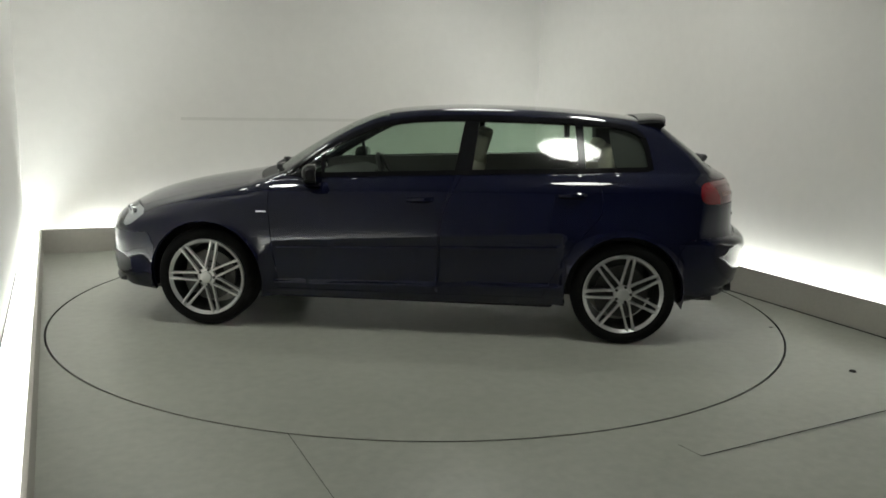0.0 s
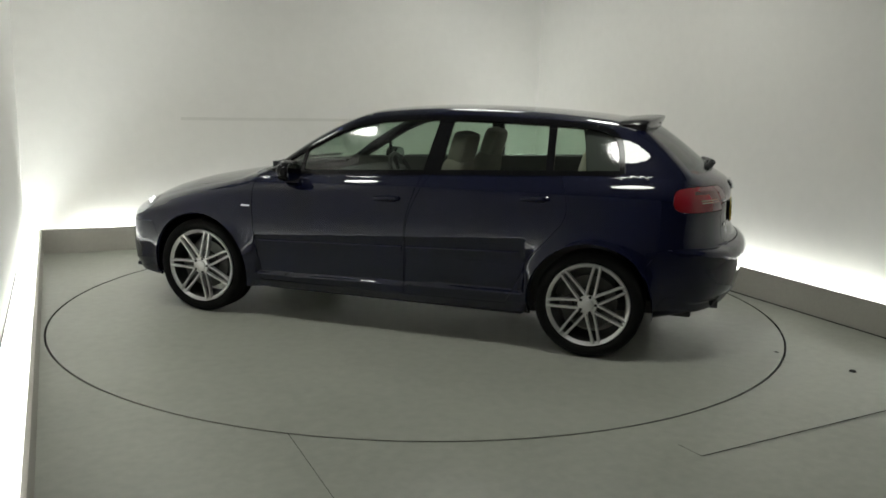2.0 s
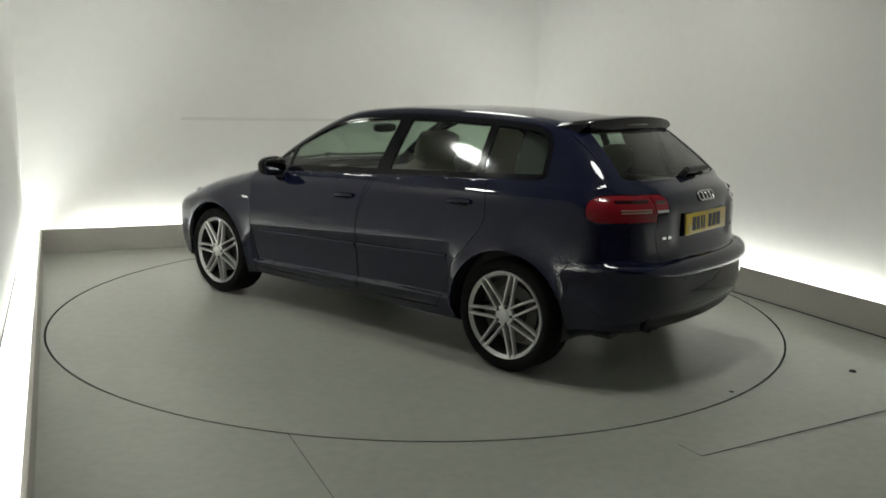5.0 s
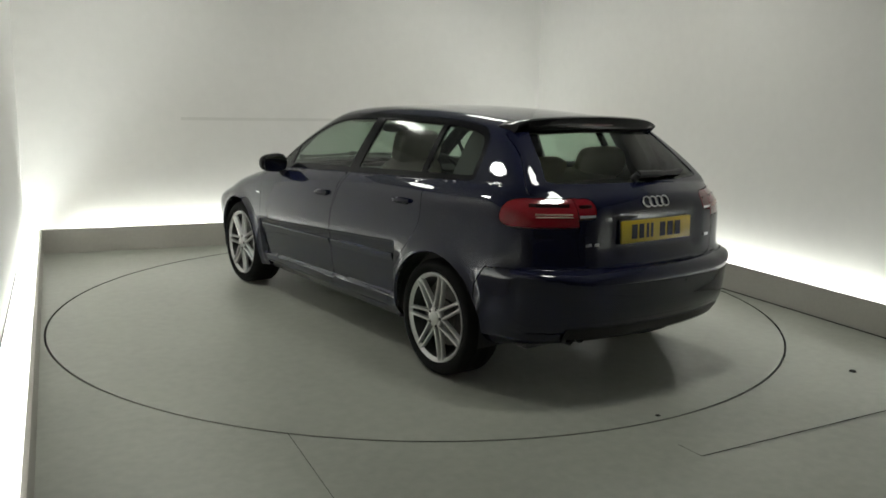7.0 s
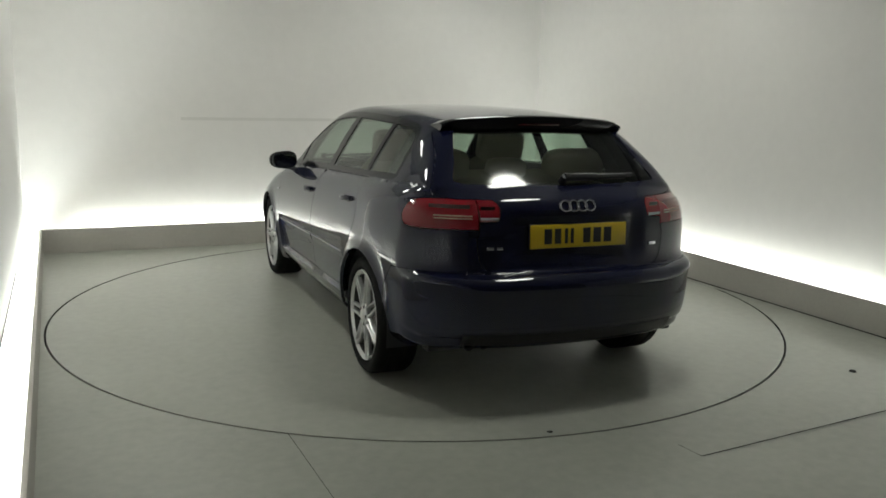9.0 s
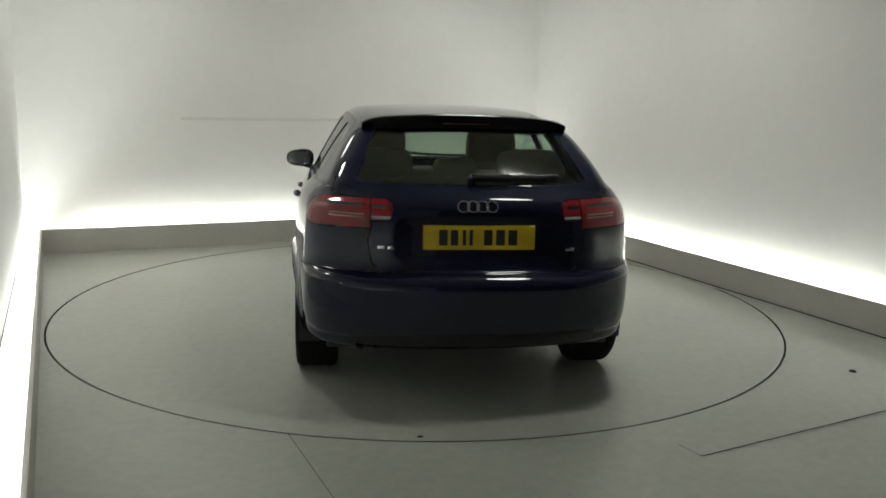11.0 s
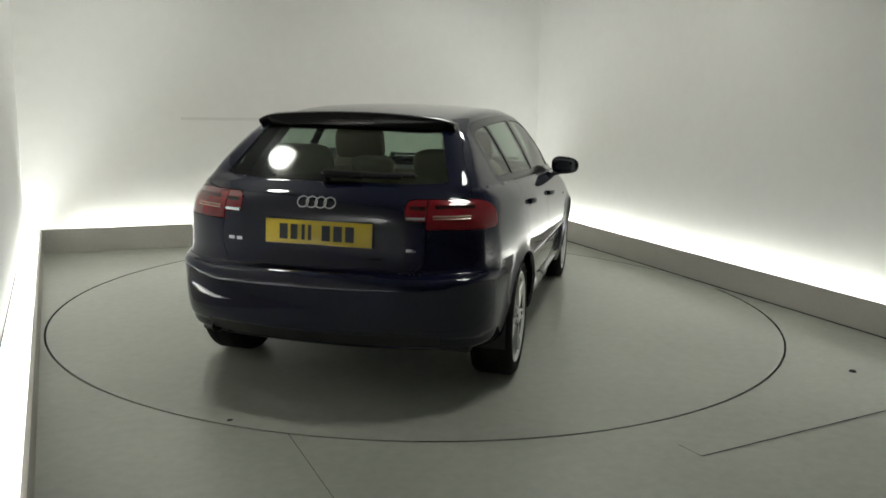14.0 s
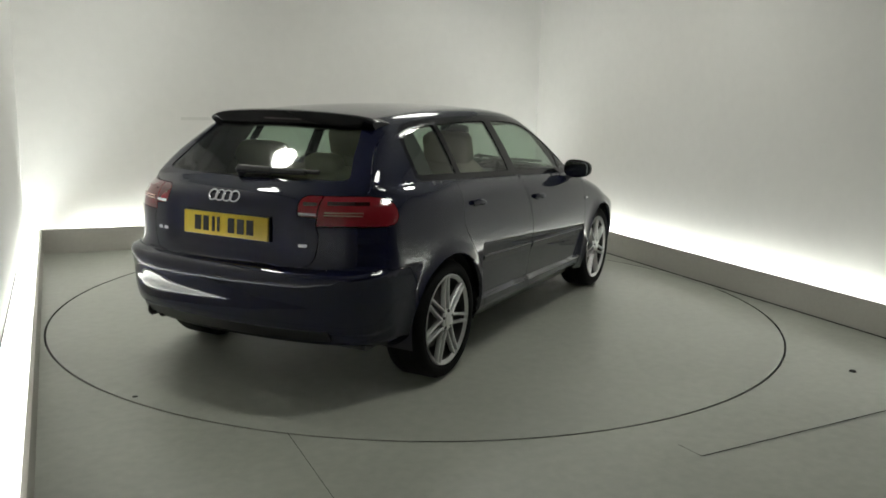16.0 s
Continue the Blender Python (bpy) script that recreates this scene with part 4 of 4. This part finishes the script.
    for i in range(25):
        y = -0.70 + 1.40 * i / 24
        x = on_front(y, 0.27, -0.012)
        rings.append([(x - 0.10, y, 0.232), (x, y, 0.236), (x + 0.006, y, 0.246), (x - 0.004, y, 0.258), (x - 0.10, y, 0.262)])
    part("splitter", loft(rings), M_BLACK, car, "black front splitter lip")
    for s in (1, -1):
        for z in (0.345, 0.37, 0.395):
            rings = []
            for i in range(9):
                y = 0.48 + 0.20 * i / 8
                x = on_front(y, z, -0.004)
                rings.append([(x - 0.02, s * y, z - 0.005), (x, s * y, z - 0.003), (x, s * y, z + 0.003), (x - 0.02, s * y, z + 0.005)])
            part("intake_slat", loft(rings), M_GLOSSBLACK, car)
    # front wipers resting on the cowl
    for y0, y1 in ((0.52, -0.02), (0.05, -0.50)):
        bm = bmesh.new()
        pts = []
        for i in range(7):
            y = y0 + (y1 - y0) * i / 6
            x = cowl(y) - 0.115 + 0.02 * math.sin(math.pi * i / 6)
            pts.append(Vector((x, y, 0.0)))
        for p in pts:
            lo, hi = 0.7, 1.3
            for _ in range(20):
                mid = (lo + hi) / 2
                if body_field(np.array([[p.x, p.y, mid]]))[0] > 0:
                    hi = mid
                else:
                    lo = mid
            p.z = lo + 0.016
        for a, b in zip(pts, pts[1:]):
            rod(bm, a, b, 0.010, 8)
        rod(bm, pts[0] - Vector((0, 0, 0.02)), pts[0] + Vector((0, 0, 0.014)), 0.02, 12)
        part("front_wiper", bm, M_BLACK, car, "black windscreen wiper")
    # underbody
    bm = bmesh.new()
    add_box(bm, -0.95, 1.85, -0.52, 0.52, 0.150, 0.25, 0.02)
    add_box(bm, -1.96, -0.95, -0.50, 0.50, 0.290, 0.33, 0.01)
    add_box(bm, -0.88, 0.88, -0.70, 0.70, 0.170, 0.24, 0.02)
    part("underbody", bm, M_BLACK, car, "black underbody tray")


def build_cabin(car):
    floor = bmesh.new()
    add_box(floor, -1.85, 0.95, -0.70, 0.70, 0.26, 0.34, 0.01)
    part("cabin_floor", floor, M_CABIN, car, "dark carpet")
    for s in (1, -1):
        part("door_lining", loft([[(x, s * (float(belt_width(x)) - a), z) for a, z in ((0.01, 0.34), (0.012, belt(x) - 0.01), (0.045, belt(x) + 0.035), (0.065, belt(x) + 0.030), (0.09, 0.70), (0.07, 0.34))]
                                  for x in (0.85, 0.5, 0.2, -0.2, -0.6, -1.0, -1.25, -1.42)]), M_CABIN, car, "dark grey door lining")
    # ceiling lining under the roof
    rings = []
    for i in range(13):
        x = 0.20 - 1.62 * i / 12
        w = float(roof_width(x)) - 0.03
        zt = float(topline(x)) - 0.035
        rings.append([(x, w * k, zt - 0.085 * (w * k) ** 2 - 0.02 * abs(k) ** 6) for k in (-1, -0.7, -0.35, 0, 0.35, 0.7, 1)])
    part("headlining", loft(rings, closed=False, caps=False), M_LINING, car, "light grey headlining")
    dash = loft([[(0.80, y, 0.90), (0.55, y, 0.935), (0.42, y, 0.90), (0.38, y, 0.75), (0.45, y, 0.50), (0.85, y, 0.50)] for y in (-0.70, -0.35, 0.0, 0.35, 0.70)])
    part("dashboard", dash, M_CABIN, car, "dark grey dashboard")
    # right-hand steering wheel
    bm = bmesh.new()
    ring, tube, n, k = 0.178, 0.016, 36, 8
    vs = [[bm.verts.new(((ring + tube * math.cos(b)) * math.cos(a), (ring + tube * math.cos(b)) * math.sin(a), tube * math.sin(b))) for b in [2 * math.pi * j / k for j in range(k)]]
          for a in [2 * math.pi * j / n for j in range(n)]]
    for a in range(n):
        for b in range(k):
            bm.faces.new((vs[a][b], vs[(a + 1) % n][b], vs[(a + 1) % n][(b + 1) % k], vs[a][(b + 1) % k]))
    for a in (0, 180, 270):
        t = radians(a)
        rod(bm, (0, 0, -0.02), (0.17 * math.cos(t), 0.17 * math.sin(t), 0), 0.018, 8)
    rod(bm, (0, 0, -0.05), (0, 0, 0.01), 0.06, 20)
    rod(bm, (0, 0, -0.25), (0, 0, -0.04), 0.03, 12)
    part("steering_wheel", bm, M_BLACK, car, "black steering wheel", m=pose(0.33, -0.36, 0.86, 0, -66, 0))
    # front seats
    for y in (0.36, -0.36):
        part("seat_cushion", blob(0.02, y, 0.50, 0.27, 0.25, 0.10, 3.5), M_SEAT_SHADED, car, "dark grey cloth seat")
        back = blob(0, 0, 0.30, 0.085, 0.245, 0.31, 4.0, 20, 0.10)
        for v in back.verts:
            if abs(v.co.y) > 0.16:
                v.co.x += 0.03 * (abs(v.co.y) - 0.16) / 0.08
        seat = part("seat_backrest", back, M_SEAT_SHADED, car, "dark grey cloth backrest", m=pose(-0.19, y, 0.50, 0, -16, 0))
        part("headrest", blob(0.0, 0, 0.670, 0.055, 0.160, 0.100, 6.0, 18), M_SEAT_SHADED, seat, "dark grey cloth headrest")
        for dy in (-0.06, 0.06):
            bm = bmesh.new()
            rod(bm, (0, dy, 0.54), (0, dy, 0.64), 0.006, 8)
            part("headrest_post", bm, M_STEEL, seat)
    # rear bench with three headrests
    part("rear_cushion", blob(-0.78, 0, 0.50, 0.25, 0.66, 0.11, 4), M_SEAT_LIT, car, "beige-grey cloth rear bench")
    bench = part("rear_backrest", blob(0, 0, 0.28, 0.075, 0.65, 0.30, 4.5, 22), M_SEAT_LIT, car, "beige-grey cloth rear backrest", m=pose(-1.03, 0, 0.50, 0, -16, 0))
    for y in (0.43, 0.0, -0.43):
        part("headrest", blob(-0.005, y, 0.615 if y else 0.585, 0.05, 0.195 if y else 0.12, 0.095 if y else 0.07, 4.0, 14), M_SEAT_LIT, bench, "low beige-grey cloth headrest")
    shelf = loft([[(-1.12, y, 0.97), (-1.12, y, 0.99), (-1.62, y, 0.985), (-1.62, y, 0.965)] for y in (-0.60, -0.3, 0.0, 0.3, 0.60)])
    part("parcel_shelf", shelf, M_SHELF, car, "grey parcel shelf")
    # trim of the rear roof pillars
    for s in (1, -1):
        rings = []
        for i in range(9):
            z = 1.00 + 0.30 * i / 8
            w = float(side_width(np.array([-1.4]), np.array([z]))[0]) - 0.03
            x = -1.20 - 0.02 * math.cos(math.pi * i / 8)
            rings.append([(x, s * w, z), (x - 0.02, s * (w - 0.07), z), (x - 0.26, s * (w - 0.11), z), (x - 0.26, s * (w - 0.03), z)])
        part("pillar_trim", loft(rings), M_CABIN, car, "dark grey rear pillar trim")
    part("interior_mirror", blob(0.43, 0.0, 1.225, 0.022, 0.115, 0.034, 3.0, 12), M_BLACK, car, "black interior mirror")
    for s in (1, -1):
        part("sun_visor", blob(0.27, s * 0.33, 1.285, 0.07, 0.17, 0.012, 3.0, 10), M_LINING, car, "grey sun visor", m=pose(0, 0, 0))


M_REFLECTOR = material("headlight_silver", (0.42, 0.43, 0.45), 0.3, 0.7, vary=0.15, scale=25)
M_SHELF = material("grey_shelf_felt", (0.32, 0.30, 0.26), 0.95, vary=0.1, scale=60)
M_MIRROR = material("tinted_mirror", (0.22, 0.23, 0.24), 0.05, 1.0, vary=0.0)
# front seats: the same cloth, darkened to stand in for shade
M_SEAT_SHADED = material("dark_grey_cloth", (0.26, 0.235, 0.19), 0.9, vary=0.1, scale=50, bump=0.2, bump_scale=600)
M_AMBER = material("pale_reflector", (0.45, 0.30, 0.24), 0.2, 0.2, vary=0.05)
M_DEEPRED = material("deep_red_lens", (0.05, 0.002, 0.004), 0.12, vary=0.1, scale=30, coat=1.0)
M_LINING = material("grey_headlining", (0.62, 0.60, 0.54), 0.9, vary=0.05, scale=40)
car = build_car()
build_wheels(car)
build_trim(car)
build_cabin(car)


def motions():
    rows = []
    for i in range(33):
        t = 0.5 * i
        rows.append((t, pose(0, 0, 0, 0, 0, heading(t))))
    walk(turntable, rows)
    # the car stands a little off the turntable's centre
    walk(car, [(t, m @ pose(-0.025, -0.037, 0.0)) for t, m in rows])


motions()
